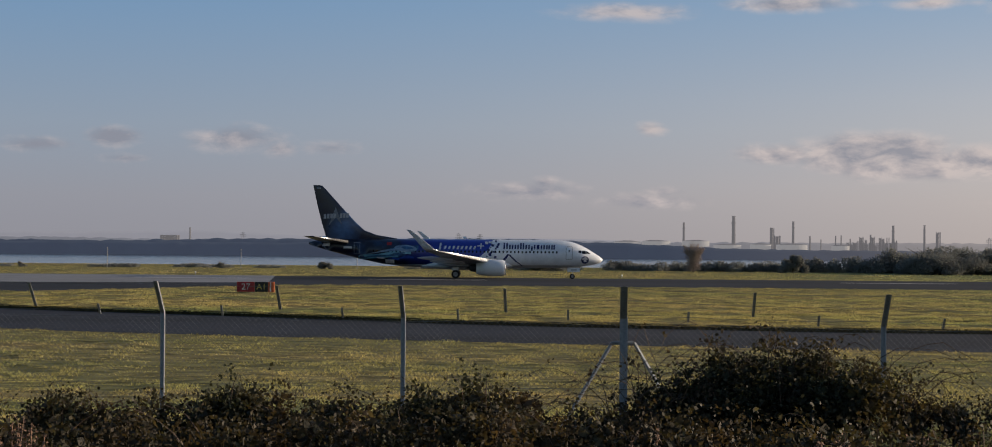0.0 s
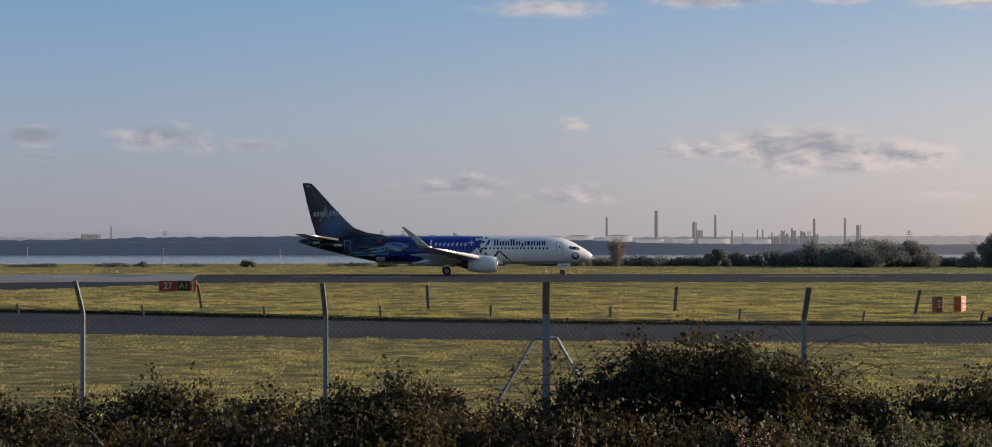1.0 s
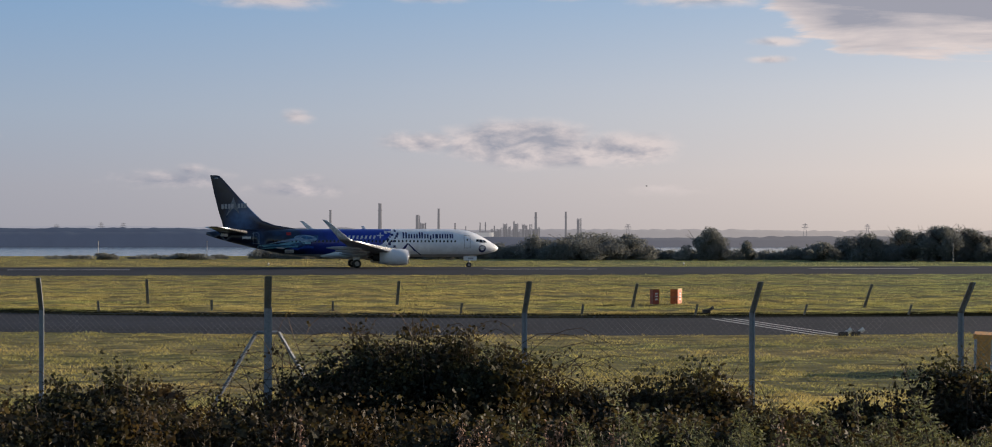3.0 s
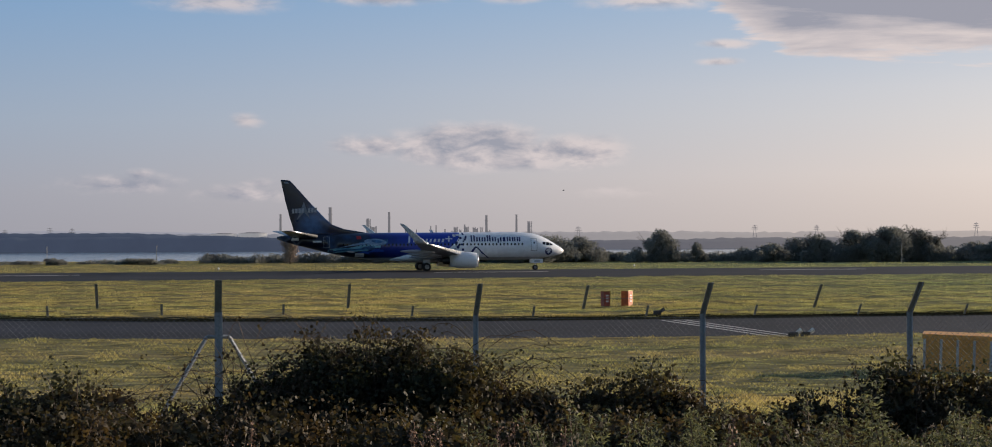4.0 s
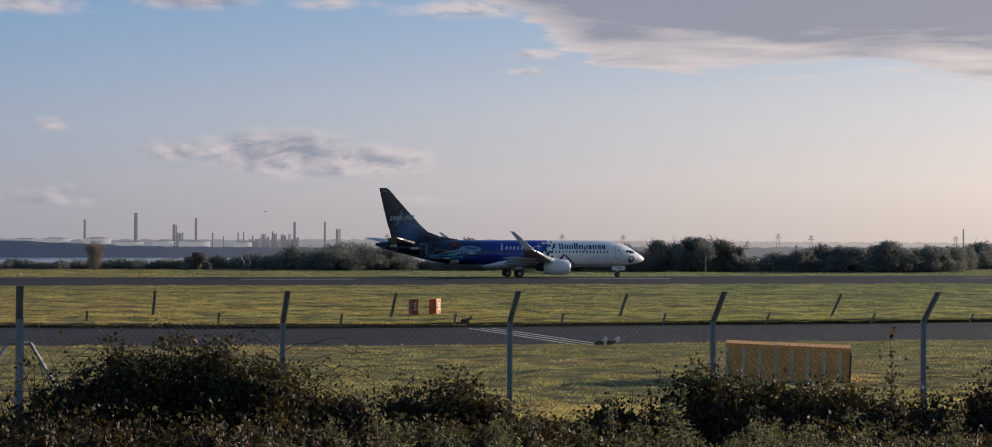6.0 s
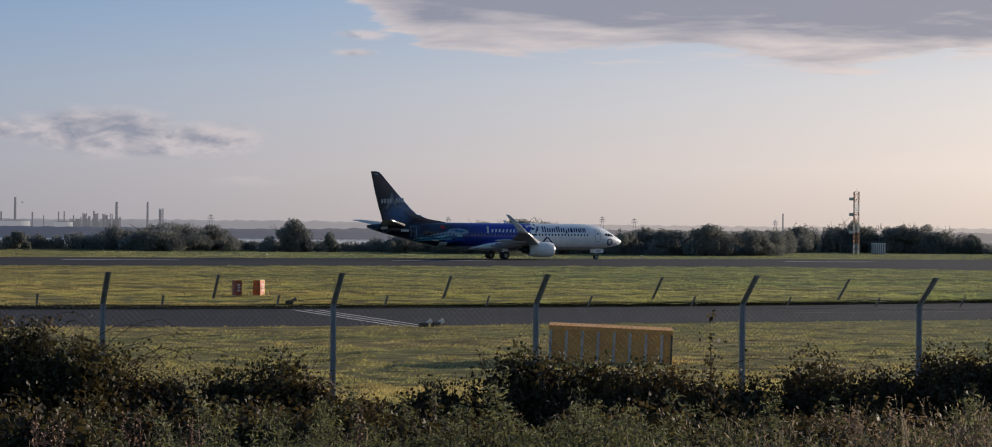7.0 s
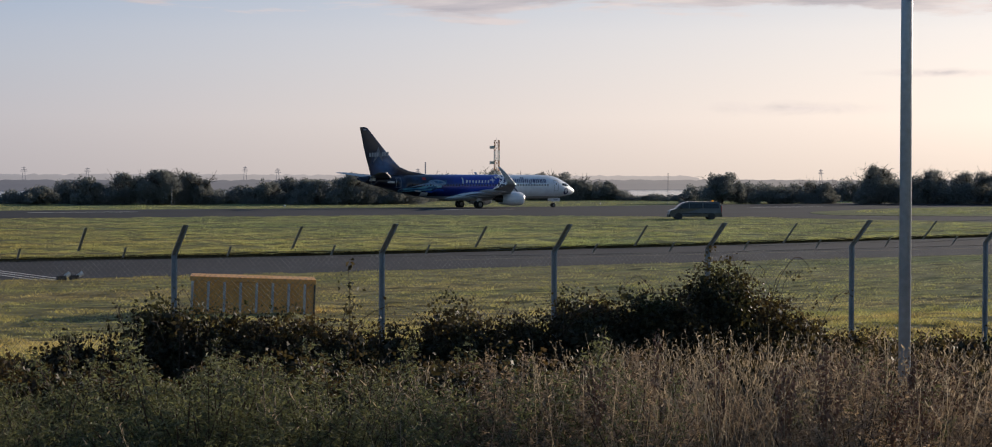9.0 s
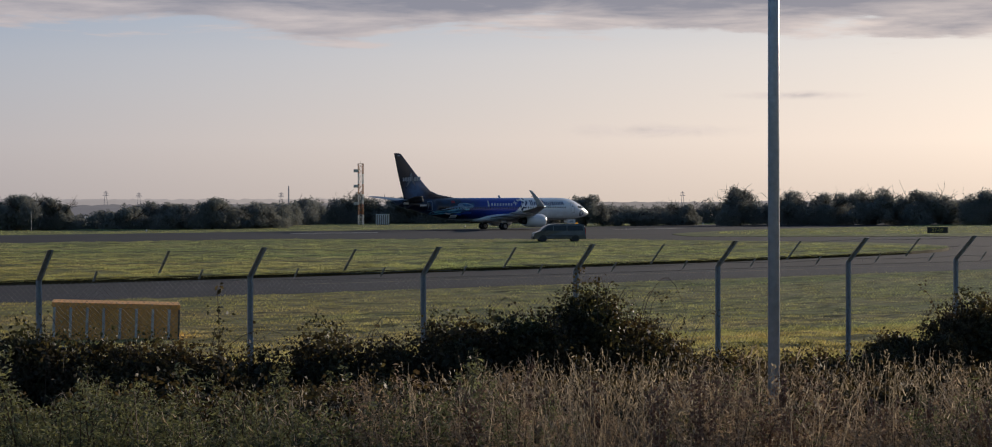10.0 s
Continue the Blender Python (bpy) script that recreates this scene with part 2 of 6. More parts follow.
BARK = material("bark", (0.09, 0.07, 0.05), 0.9, var=0.3, scale=5.0, bump=0.01)
BRAMBLE = material("bramble_leaves", (0.046, 0.053, 0.035), 0.55, var=0.4, scale=0.9, fine=12.0, base2=(0.082, 0.055, 0.040), spec=0.16, island=0.45, translucent=(1.3, 1.1, 0.5))
STEM = material("bramble_stems", (0.10, 0.055, 0.035), 0.8, var=0.3, scale=6.0, base2=(0.05, 0.04, 0.025))
# base lightened to stand in for the sun's glare over the right bank
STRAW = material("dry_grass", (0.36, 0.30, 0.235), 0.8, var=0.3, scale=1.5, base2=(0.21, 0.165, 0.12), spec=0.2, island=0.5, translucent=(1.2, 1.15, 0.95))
WEED = material("grey_green_weeds", (0.16, 0.16, 0.098), 0.75, var=0.35, scale=1.5, base2=(0.11, 0.115, 0.07), spec=0.2, island=0.45, translucent=(1.2, 1.2, 0.75))
# glare veil put into the colour here too: paler than the dead stems
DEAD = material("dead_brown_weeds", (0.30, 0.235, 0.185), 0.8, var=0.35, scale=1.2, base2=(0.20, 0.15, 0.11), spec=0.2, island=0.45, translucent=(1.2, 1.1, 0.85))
SEED = material("dock_seed_heads", (0.24, 0.14, 0.095), 0.85, var=0.3, scale=4.0, island=0.35)


# ---- mesh helpers ----
def finish(name, bm, mat, parent=None, label="", smooth=False):
    me = bpy.data.meshes.new(name)
    bm.normal_update()
    bm.to_mesh(me)
    bm.free()
    for m in (mat if isinstance(mat, (list, tuple)) else [mat]):
        me.materials.append(m)
    if smooth:
        for f in me.polygons:
            f.use_smooth = True
    ob = new(name, me)
    if parent:
        ob.parent = parent
    if label:
        ob["label"] = label
    return ob


part = finish


def box(bm, x0, x1, y0, y1, z0, z1, m=None, bev=0.0):
    vs = [bm.verts.new(v) for v in ((x0, y0, z0), (x1, y0, z0), (x1, y1, z0), (x0, y1, z0), (x0, y0, z1), (x1, y0, z1), (x1, y1, z1), (x0, y1, z1))]
    fs = [bm.faces.new([vs[i] for i in f]) for f in ((3, 2, 1, 0), (4, 5, 6, 7), (0, 1, 5, 4), (1, 2, 6, 5), (2, 3, 7, 6), (3, 0, 4, 7))]
    if bev:
        es = {e for f in fs for e in f.edges}
        out = bmesh.ops.bevel(bm, geom=list(es), offset=bev, segments=2, affect="EDGES", profile=0.5)
        vs = list({v for f in out["faces"] for v in f.verts} | {v for v in vs if v.is_valid})
    if m:
        bmesh.ops.transform(bm, matrix=m, verts=[v for v in vs if v.is_valid])
    return vs


def tube(bm, a, b, r0, r1=None, n=8, caps=True):
    a, b = Vector(a), Vector(b)
    r1 = r0 if r1 is None else r1
    w = (b - a).normalized()
    u = w.orthogonal().normalized()
    v = w.cross(u)
    rings = []
    for c, r in ((a, r0), (b, r1)):
        rings.append([bm.verts.new(c + r * (math.cos(2 * math.pi * i / n) * u + math.sin(2 * math.pi * i / n) * v)) for i in range(n)])
    for i in range(n):
        bm.faces.new((rings[0][i], rings[0][(i + 1) % n], rings[1][(i + 1) % n], rings[1][i]))
    if caps and n > 3:
        bm.faces.new(rings[0][::-1])
        bm.faces.new(rings[1])


def sheet(name, outline, z, mat, skirt=0.0, parent=None, smooth=False):
    """A flat sheet with that outline, with an edge that goes down by skirt and slopes out a little."""
    bm = bmesh.new()
    vs = [bm.verts.new((x, y, z)) for x, y in outline]
    f = bm.faces.new(vs)
    if f.normal.z < 0 or sum((b[0] - a[0]) * (b[1] + a[1]) for a, b in zip(outline, outline[1:] + outline[:1])) > 0:
        f.normal_flip()
        vs = vs[::-1]
    if skirt:
        lo = [bm.verts.new((v.co.x, v.co.y, z - skirt)) for v in vs]
        n = len(vs)
        for i in range(n):
            bm.faces.new((vs[i], lo[i], lo[(i + 1) % n], vs[(i + 1) % n])).material_index = 1 if isinstance(mat, list) else 0
    bmesh.ops.triangulate(bm, faces=[f])
    return finish(name, bm, mat, parent)


def curve_through(pts, step=4.0):
    """Points along a smooth line (Catmull-Rom) through pts."""
    out = []
    q = [pts[0]] + list(pts) + [pts[-1]]
    for i in range(1, len(q) - 2):
        p0, p1, p2, p3 = (np.array(q[i + k - 1], float) for k in range(4))
        n = max(2, int(np.linalg.norm(p2 - p1) / step))
        for k in range(n):
            t = k / n
            out.append(tuple(0.5 * ((2 * p1) + (-p0 + p2) * t + (2 * p0 - 5 * p1 + 4 * p2 - p3) * t * t + (-p0 + 3 * p1 - 3 * p2 + p3) * t ** 3)))
    return out + [tuple(pts[-1])]


def wobble(pts, amp, seed):
    return [(x + amp * noise.noise((x * 0.35, y * 0.35, seed)), y + amp * noise.noise((x * 0.35, y * 0.35, seed + 7))) for x, y in pts]


# ---- ground ----
def smooth(a, b, v):
    t = min(1.0, max(0.0, (v - a) / (b - a)))
    return t * t * (3 - 2 * t)


def ground_z(x, y):
    """A bank by the camera, the fence line, the flat airfield, the drop to the estuary."""
    z = 3.4 - 1.15 * smooth(2, 16, y) - 0.35 * smooth(16, 27, y) - 1.9 * smooth(27, 62, y)
    z -= 24 * smooth(400, 520, y)
    if y < 45:
        z += 0.12 * noise.noise((x * 0.25, y * 0.25, 3.0))
    return z


def build_ground():
    xs = list(np.concatenate([[-4900, -2000, -900, -500, -300, -200, -130, -90], np.arange(-60, 60, 2.0), np.arange(60, 300, 12.0), [340, 420, 600, 900, 1500, 2500, 4900]]))
    ys = list(np.concatenate([[-4900, -800, -200, -60, -20], np.arange(-8, 64, 2.0), [70, 90, 130, 180, 240, 300, 360, 395], np.arange(400, 530, 10.0), [700, 1500, 3000, 4900]]))
    bm = bmesh.new()
    grid = [[bm.verts.new((x, y, ground_z(x, y))) for x in xs] for y in ys]
    for j in range(len(ys) - 1):
        for i in range(len(xs) - 1):
            bm.faces.new((grid[j][i], grid[j][i + 1], grid[j + 1][i + 1], grid[j + 1][i])).smooth = True
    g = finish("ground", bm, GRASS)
    tagged(g, "mown airfield grass falling to an estuary", "ground", kind="structure")


build_ground()
TAXI_NEAR = curve_through([(-75, 175), (-44, 130), (-27, 112), (-12, 105), (0, 100.5), (13, 97), (25, 95), (46, 94.5), (96, 96), (130, 97.5), (220, 100)])
TAXI_FAR = curve_through([(-80, 190), (-52, 163), (-35, 144), (-16, 132), (0, 121.5), (15, 116.5), (28, 114.5), (55, 114.5), (74, 116), (96, 119), (113, 122), (135, 127), (150, 136), (157, 146), (159, 158)])
taxi = sheet("taxiway", wobble(TAXI_NEAR, 0.25, 1) + [(220, 215), (150, 226), (120, 224)] + TAXI_FAR[::-1], 0.02, ASPHALT)
tagged(taxi, "dark asphalt taxiway with worn patches", "taxiway", kind="structure")
runway = sheet("runway", [(-600, 215), (-60, 180), (-44, 165), (-30, 188), (-22, 200), (-10, 208), (0, 210), (110, 205), (150, 190), (190, 222), (230, 244), (300, 262), (900, 290), (900, 335), (350, 305), (236, 292), (190, 281), (100, 277), (-600, 283)], 0.03, RUNWAY)
tagged(runway, "long dark asphalt runway", "runway", kind="structure")
pad = sheet("runway_pad", [(-600, 232), (-50, 229), (-26, 236), (-30, 281), (-600, 281)], 0.034, CONCRETE)
tagged(pad, "pale concrete end of the runway", "runway", kind="structure")
FIELD = wobble([p for p in TAXI_FAR if p[0] > -46], 0.3, 4) + curve_through([(157, 164), (152, 178), (142, 190), (130, 202), (116, 213)]) + [(57, 215), (0, 216.6), (-13, 214), (-24.6, 205), (-34, 191), (-42.5, 174), (-47, 162)]
field = sheet("grass_field", FIELD, 0.27, [GRASS, EDGE_SHADE], skirt=0.3)
tagged(field, "mown grass strip between taxiway and runway with a dark cut edge", "grass", kind="structure")
island = sheet("grass_island", curve_through([(176, 204), (186, 220), (205, 233), (230, 246), (262, 254), (345, 274), (600, 282)], 6) + [(600, 140), (260, 158), (203, 180), (184, 194)], 0.06, GRASS, skirt=0.05)
tagged(island, "mown grass island in the runway turn-off", "grass", kind="structure")
water = sheet("water", [(-4900, 430), (4900, 430), (4900, 3150), (-4900, 3150)], -20.0, WATER)
tagged(water, "wide pale estuary water at low sun", "water", kind="structure")


# ---- leaves, crowns and stems as joined geometry ----
RNG = np.random.default_rng(5)


def mesh_object(name, verts, faces, mat, parent=None, label=""):
    me = bpy.data.meshes.new(name)
    me.from_pydata([tuple(v) for v in verts], [], faces)
    me.materials.append(mat)
    ob = new(name, me)
    if parent:
        ob.parent = parent
    if label:
        ob["label"] = label
    return ob


def fast_mesh(name, verts, mat, parent=None, label=""):
    """A joined mesh of many separate flat pieces: verts (n, k, 3), each piece a polygon of k corners."""
    n, k = verts.shape[:2]
    me = bpy.data.meshes.new(name)
    me.vertices.add(n * k)
    me.vertices.foreach_set("co", verts.reshape(-1).astype(np.float32))
    me.loops.add(n * k)
    me.loops.foreach_set("vertex_index", np.arange(n * k, dtype=np.int32))
    me.polygons.add(n)
    me.polygons.foreach_set("loop_start", np.arange(0, n * k, k, dtype=np.int32))
    me.update(calc_edges=True)
    me.materials.append(mat)
    ob = new(name, me)
    if parent:
        ob.parent = parent
    if label:
        ob["label"] = label
    return ob


def leaf_mesh(name, centres, size, mat, parent=None, label="", slim=0.6, droop=0.0, plain=False):
    """Many small pointed leaves, each a folded diamond (plain: a triangle) turned its own way."""
    c = np.asarray(centres, float)
    n = len(c)
    d = RNG.normal(size=(n, 3))
    d[:, 2] -= droop
    d /= np.linalg.norm(d, axis=1)[:, None]
    e = np.cross(d, RNG.normal(size=(n, 3)))
    e /= np.linalg.norm(e, axis=1)[:, None]
    s = size * RNG.uniform(0.6, 1.35, n)[:, None]
    nrm = np.cross(d, e)
    v = np.empty((n, 4, 3))
    v[:, 0] = c - d * s * 0.5
    v[:, 1] = c + e * s * slim * 0.5 + nrm * s * 0.12
    v[:, 2] = c + d * s * 0.5
    v[:, 3] = c - e * s * slim * 0.5 + nrm * s * 0.12
    return fast_mesh(name, v[:, :3] if plain else v, mat, parent, label)


def sprays(points, spread):
    """Three leaflets about each point."""
    p = np.repeat(np.asarray(points, float), 3, axis=0)
    return p + RNG.normal(size=p.shape) * spread


def crown_points(lobes, n, shell=0.55):
    """Points scattered in the outer part of some ellipsoids (x, y, z, rx, ry, rz)."""
    lob = np.array(lobes)
    area = lob[:, 3] * lob[:, 5]
    pick = RNG.choice(len(lob), n, p=area / area.sum())
    d = RNG.normal(size=(n, 3))
    d /= np.linalg.norm(d, axis=1)[:, None]
    r = shell + (1.08 - shell) * RNG.uniform(0, 1, n) ** 0.7
    lump = np.array([noise.noise(Vector(v) * 2.3 + Vector((p * 3.1, 0, 0))) for v, p in zip(d, pick)])
    r = r * (1 + 0.28 * lump)
    return lob[pick, :3] + d * r[:, None] * lob[pick, 3:]


def polyline_tube(verts, faces, pts, r0, r1, n=3):
    base = len(verts)
    m = len(pts)
    for i, p in enumerate(pts):
        r = r0 + (r1 - r0) * i / (m - 1)
        p = np.asarray(p, float)
        t = np.asarray(pts[min(i + 1, m - 1)], float) - np.asarray(pts[max(i - 1, 0)], float)
        t /= np.linalg.norm(t) + 1e-9
        u = np.cross(t, (0.31, 0.77, 0.55))
        u /= np.linalg.norm(u) + 1e-9
        w = np.cross(t, u)
        for k in range(n):
            a = 2 * math.pi * k / n
            verts.append(tuple(p + r * (math.cos(a) * u + math.sin(a) * w)))
    for i in range(m - 1):
        for k in range(n):
            a, b = base + i * n + k, base + i * n + (k + 1) % n
            faces.append((a, b, b + n, a + n))


def tree(az, dist, width, height, label, bare=0.0, leaf=0.38, dense=1.0, kind="tree"):
    """A broad small tree: trunk, limbs, twigs, and a lumpy crown of leaf clumps. az in degrees to the right of +Y."""
    a = radians(az)
    x, y = dist * math.sin(a), dist * math.cos(a)
    root = new(kind)
    root.location = (x, y, 0)
    tagged(root, label, kind)
    verts, faces = [], []
    polyline_tube(verts, faces, [(0, 0, -0.2), (0.05, 0, height * 0.25), (0.1, 0.05, height * 0.5)], 0.05 * height * 0.6, 0.03 * height * 0.5, 7)
    mesh_object("trunk", verts, faces, BARK, root)
    verts, faces = [], []
    for i in range(14 if bare else 7):
        t = RNG.uniform(0, 2 * math.pi)
        rr = RNG.uniform(0.3, 0.52) * width
        top = height * RNG.uniform(0.65, 0.93)
        p0 = np.array((0.05, 0, height * RNG.uniform(0.12, 0.4)))
        p1 = np.array((0.5 * rr * math.cos(t), 0.5 * rr * math.sin(t), height * 0.55))
        p2 = np.array((rr * math.cos(t), rr * math.sin(t), top))
        polyline_tube(verts, faces, [p0, p1, p2], 0.05 if bare > 1 else 0.09, 0.02)
        for j in range(int(22 * bare)):
            q = p1 + (p2 - p1) * RNG.uniform(0, 1)
            e = q + RNG.normal(size=3) * 0.07 * width + (0, 0, 0.06 * height)
            polyline_tube(verts, faces, [q, (q + e) / 2 + RNG.normal(size=3) * 0.1, e], 0.035, 0.015)
    tagged(mesh_object("limb", verts, faces, TWIG if bare > 1 else BARK, root), kind="stuff")
    lobes = []
    k = max(7, int(width * 2.8))
    for i in range(k):
        t, q = RNG.uniform(0, 2 * math.pi), RNG.uniform(0, 1) ** 0.6
        rx = width * RNG.uniform(0.11, 0.22)
        ox = 0.5 * width * q * math.cos(t)
        edge = 1 - 0.55 * (abs(ox) / (0.5 * width)) ** 2
        rz = height * RNG.uniform(0.14, 0.26)
        lobes.append((ox, 0.5 * width * q * math.sin(t) * 0.7, max(rz * 0.7, height * edge * RNG.uniform(0.2, 1.0) - rz), rx, rx, rz))
    if bare > 1:
        lobes = [(0, 0, height * 0.62, width * 0.36, width * 0.36, height * 0.4), (0.1 * width, 0, height * 0.4, width * 0.3, width * 0.3, height * 0.36), (-0.1 * width, 0, height * 0.3, width * 0.24, width * 0.24, height * 0.28)]
    n = int(width * height * 430 * dense)
    leaf_mesh("crown", crown_points(lobes, n, 0.1 if bare > 1 else 0.35), 0.17 if bare > 1 else leaf, TWIG if bare > 1 else HEDGE, root, plain=True)
    return root


# ---- far shore, hills and works across the water ----
def ridge(name, y, x0, x1, z0, top, amp, mat, seed, step=8.0, fuzz=1.5, label="", depth=60):
    xs = np.arange(x0, x1 + step, step)
    bm = bmesh.new()
    prev = None
    for x in xs:
        h = top(x) + amp * noise.noise((x * 0.004, seed, 0)) + fuzz * noise.noise((x * 0.05, seed, 4)) + fuzz * 0.7 * noise.noise((x * 0.043, seed, 9)) + fuzz * 0.6 * noise.noise((x * 0.11, seed, 12))
        row = [bm.verts.new((x, y, z0)), bm.verts.new((x, y + 6, max(z0 + 0.5, h * 0.8 + z0 * 0.2))), bm.verts.new((x, y + depth * 0.4, max(z0 + 0.6, h))), bm.verts.new((x, y + depth, z0))]
        if prev:
            for k in range(3):
                bm.faces.new((prev[k], row[k], row[k + 1], prev[k + 1]))
        prev = row
    ob = finish(name, bm, mat, smooth=True)
    tagged(ob, label, "backdrop", kind="structure")
    return ob


def tent(x, pts):
    return float(np.interp(x, [p[0] for p in pts], [p[1] for p in pts]))


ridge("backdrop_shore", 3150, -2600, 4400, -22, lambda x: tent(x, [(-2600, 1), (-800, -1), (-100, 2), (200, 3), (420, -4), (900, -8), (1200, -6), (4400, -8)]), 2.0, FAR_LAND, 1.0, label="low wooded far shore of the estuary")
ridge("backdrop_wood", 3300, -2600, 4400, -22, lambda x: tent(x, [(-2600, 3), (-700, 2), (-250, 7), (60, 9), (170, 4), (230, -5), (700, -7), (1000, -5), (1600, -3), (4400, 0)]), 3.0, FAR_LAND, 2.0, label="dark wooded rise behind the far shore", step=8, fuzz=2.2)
ridge("backdrop_plain", 4000, -3400, 4900, -22, lambda x: tent(x, [(-3400, 4), (0, 6), (1000, 8), (2200, 6), (4900, 8)]), 3.0, glow("hazed_plain", (0.07, 0.08, 0.09), (0.15, 0.155, 0.185), 1.0, (0.44, 0.37, 0.325)), 3.0, label="hazy plain beyond the shore", fuzz=2.5)
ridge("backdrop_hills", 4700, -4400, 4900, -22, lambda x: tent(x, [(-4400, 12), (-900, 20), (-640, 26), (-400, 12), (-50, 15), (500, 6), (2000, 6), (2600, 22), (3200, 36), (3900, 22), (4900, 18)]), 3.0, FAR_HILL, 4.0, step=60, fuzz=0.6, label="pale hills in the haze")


def chimney(az, dist, top_el, r, base=-12.0):
    a = radians(az)
    ht = EYE + dist * math.tan(radians(top_el))
    root = new("chimney")
    root.location = (dist * math.sin(a), dist * math.cos(a), base)
    tagged(root, "tall hazy industrial chimney across the water", "chimney", group="works chimneys")
    bm = bmesh.new()
    tube(bm, (0, 0, 0), (0, 0, ht - base), r * 1.15, r * 0.85, 12)
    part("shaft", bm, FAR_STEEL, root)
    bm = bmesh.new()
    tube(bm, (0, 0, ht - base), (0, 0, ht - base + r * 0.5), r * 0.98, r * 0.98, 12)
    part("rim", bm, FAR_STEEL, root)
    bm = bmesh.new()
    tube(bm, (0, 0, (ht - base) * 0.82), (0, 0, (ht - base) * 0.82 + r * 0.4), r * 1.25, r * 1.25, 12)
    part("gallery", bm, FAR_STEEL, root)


for az, el, r in ((5.22, 0.55, 2.2), (6.6, 0.73, 3.3), (7.65, 0.42, 2.6), (8.24, 0.6, 2.2), (10.96, 0.5, 2.4), (11.8, 0.52, 1.9), (12.15, 0.3, 2.3), (8.7, 0.2, 1.5),
                  (9.4, 0.22, 1.2), (9.55, 0.23, 1.2), (9.0, 0.12, 1.0), (9.8, 0.13, 1.3), (10.35, 0.25, 1.6), (10.7, 0.12, 1.6), (11.05, 0.1, 1.2), (-8.52, 0.3, 1.6), (29.44, 0.37, 1.3)):
    chimney(az + 0.07, 3600, el, r)


def tank(az, dist, radius, top_el, label):
    a = radians(az)
    top = EYE + dist * math.tan(radians(top_el))
    root = new("storage_tank")
    root.location = (dist * math.sin(a), dist * math.cos(a), -15)
    tagged(root, label, "tank", group="storage tanks")
    bm = bmesh.new()
    tube(bm, (0, 0, 0), (0, 0, top + 15), radius, radius, 28)
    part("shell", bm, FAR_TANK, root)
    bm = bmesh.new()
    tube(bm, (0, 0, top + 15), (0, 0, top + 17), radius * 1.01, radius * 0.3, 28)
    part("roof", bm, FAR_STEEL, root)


for az, rad, el in ((3.72, 45, 0.02), (4.52, 48, 0.04), (5.62, 46, 0.05), (6.5, 46, -0.05), (7.42, 35, -0.03), (8.27, 52, -0.03), (9.6, 30, -0.05)):
    tank(az, 3450, rad * 0.5, el, "pale cylindrical oil storage tank")


def works_tower(az, dist, w, top_el, lattice):
    a = radians(az)
    top = EYE + dist * math.tan(radians(top_el))
    root = new("process_tower")
    root.location = (dist * math.sin(a), dist * math.cos(a), -12)
    tagged(root, "hazy steel process tower of a refinery", "tower", group="refinery towers")
    bm = bmesh.new()
    h = top + 12
    for sx in (-1, 1):
        for sy in (-1, 1):
            tube(bm, (sx * w / 2, sy * w / 2, 0), (sx * w / 2, sy * w / 2, h), w * 0.09, n=4)
    for k in range(6):
        box(bm, -w / 2, w / 2, -w / 2, w / 2, h * (k + 0.6) / 6.2, h * (k + 0.6) / 6.2 + w * 0.08)
    part("frame", bm, FAR_STEEL, root)
    bm = bmesh.new()
    if not lattice:
        tube(bm, (0, 0, 0), (0, 0, h * 0.96), w * 0.36, w * 0.3, 10)
    else:
        tube(bm, (0, 0, 0), (0, 0, h * 1.0), w * 0.12, w * 0.1, 8)
    part("vessel", bm, FAR_STEEL, root)


for i in range(20):
    works_tower(9.81 + i * 0.068 + RNG.uniform(-0.02, 0.02), 3560, RNG.uniform(3.0, 6.0), RNG.uniform(-0.02, 0.24) if i % 3 else 0.05, i % 4 == 0)
works_tower(7.87, 3560, 9, 0.22, False)
works_tower(7.73, 3560, 6, 0.42, True)
works_tower(12.24, 3560, 6, 0.35, True)
works_tower(-9.0, 3600, 26, 0.10, False)


def pylon(az, dist, el):
    a = radians(az)
    h = EYE + dist * math.tan(radians(el)) + 10
    bm = bmesh.new()
    for s in (-1, 1):
        tube(bm, (s * 4, 0, 0), (s * 0.6, 0, h), 0.5, 0.4, 4)
    for k in range(3):
        box(bm, -6 + k, 6 - k, -0.4, 0.4, h * (0.72 + 0.1 * k), h * (0.72 + 0.1 * k) + 0.8)
    ob = finish("pylon", bm, FAR_STEEL)
    ob.location = (dist * math.sin(a), dist * math.cos(a), -10)
    tagged(ob, "thin hazy electricity pylon on the far shore", "pylon", group="far pylons")


for az, el in ((-7.0, 0.2), (-1.0, 0.22), (-0.4, 0.2), (-2.2, 0.16), (13.6, 0.2), (18.5, 0.22), (20.2, 0.2), (24.5, 0.25), (25.4, 0.2), (40.5, 0.2), (42.0, 0.22), (29.3, 0.2)):
    pylon(az, 3700, el)

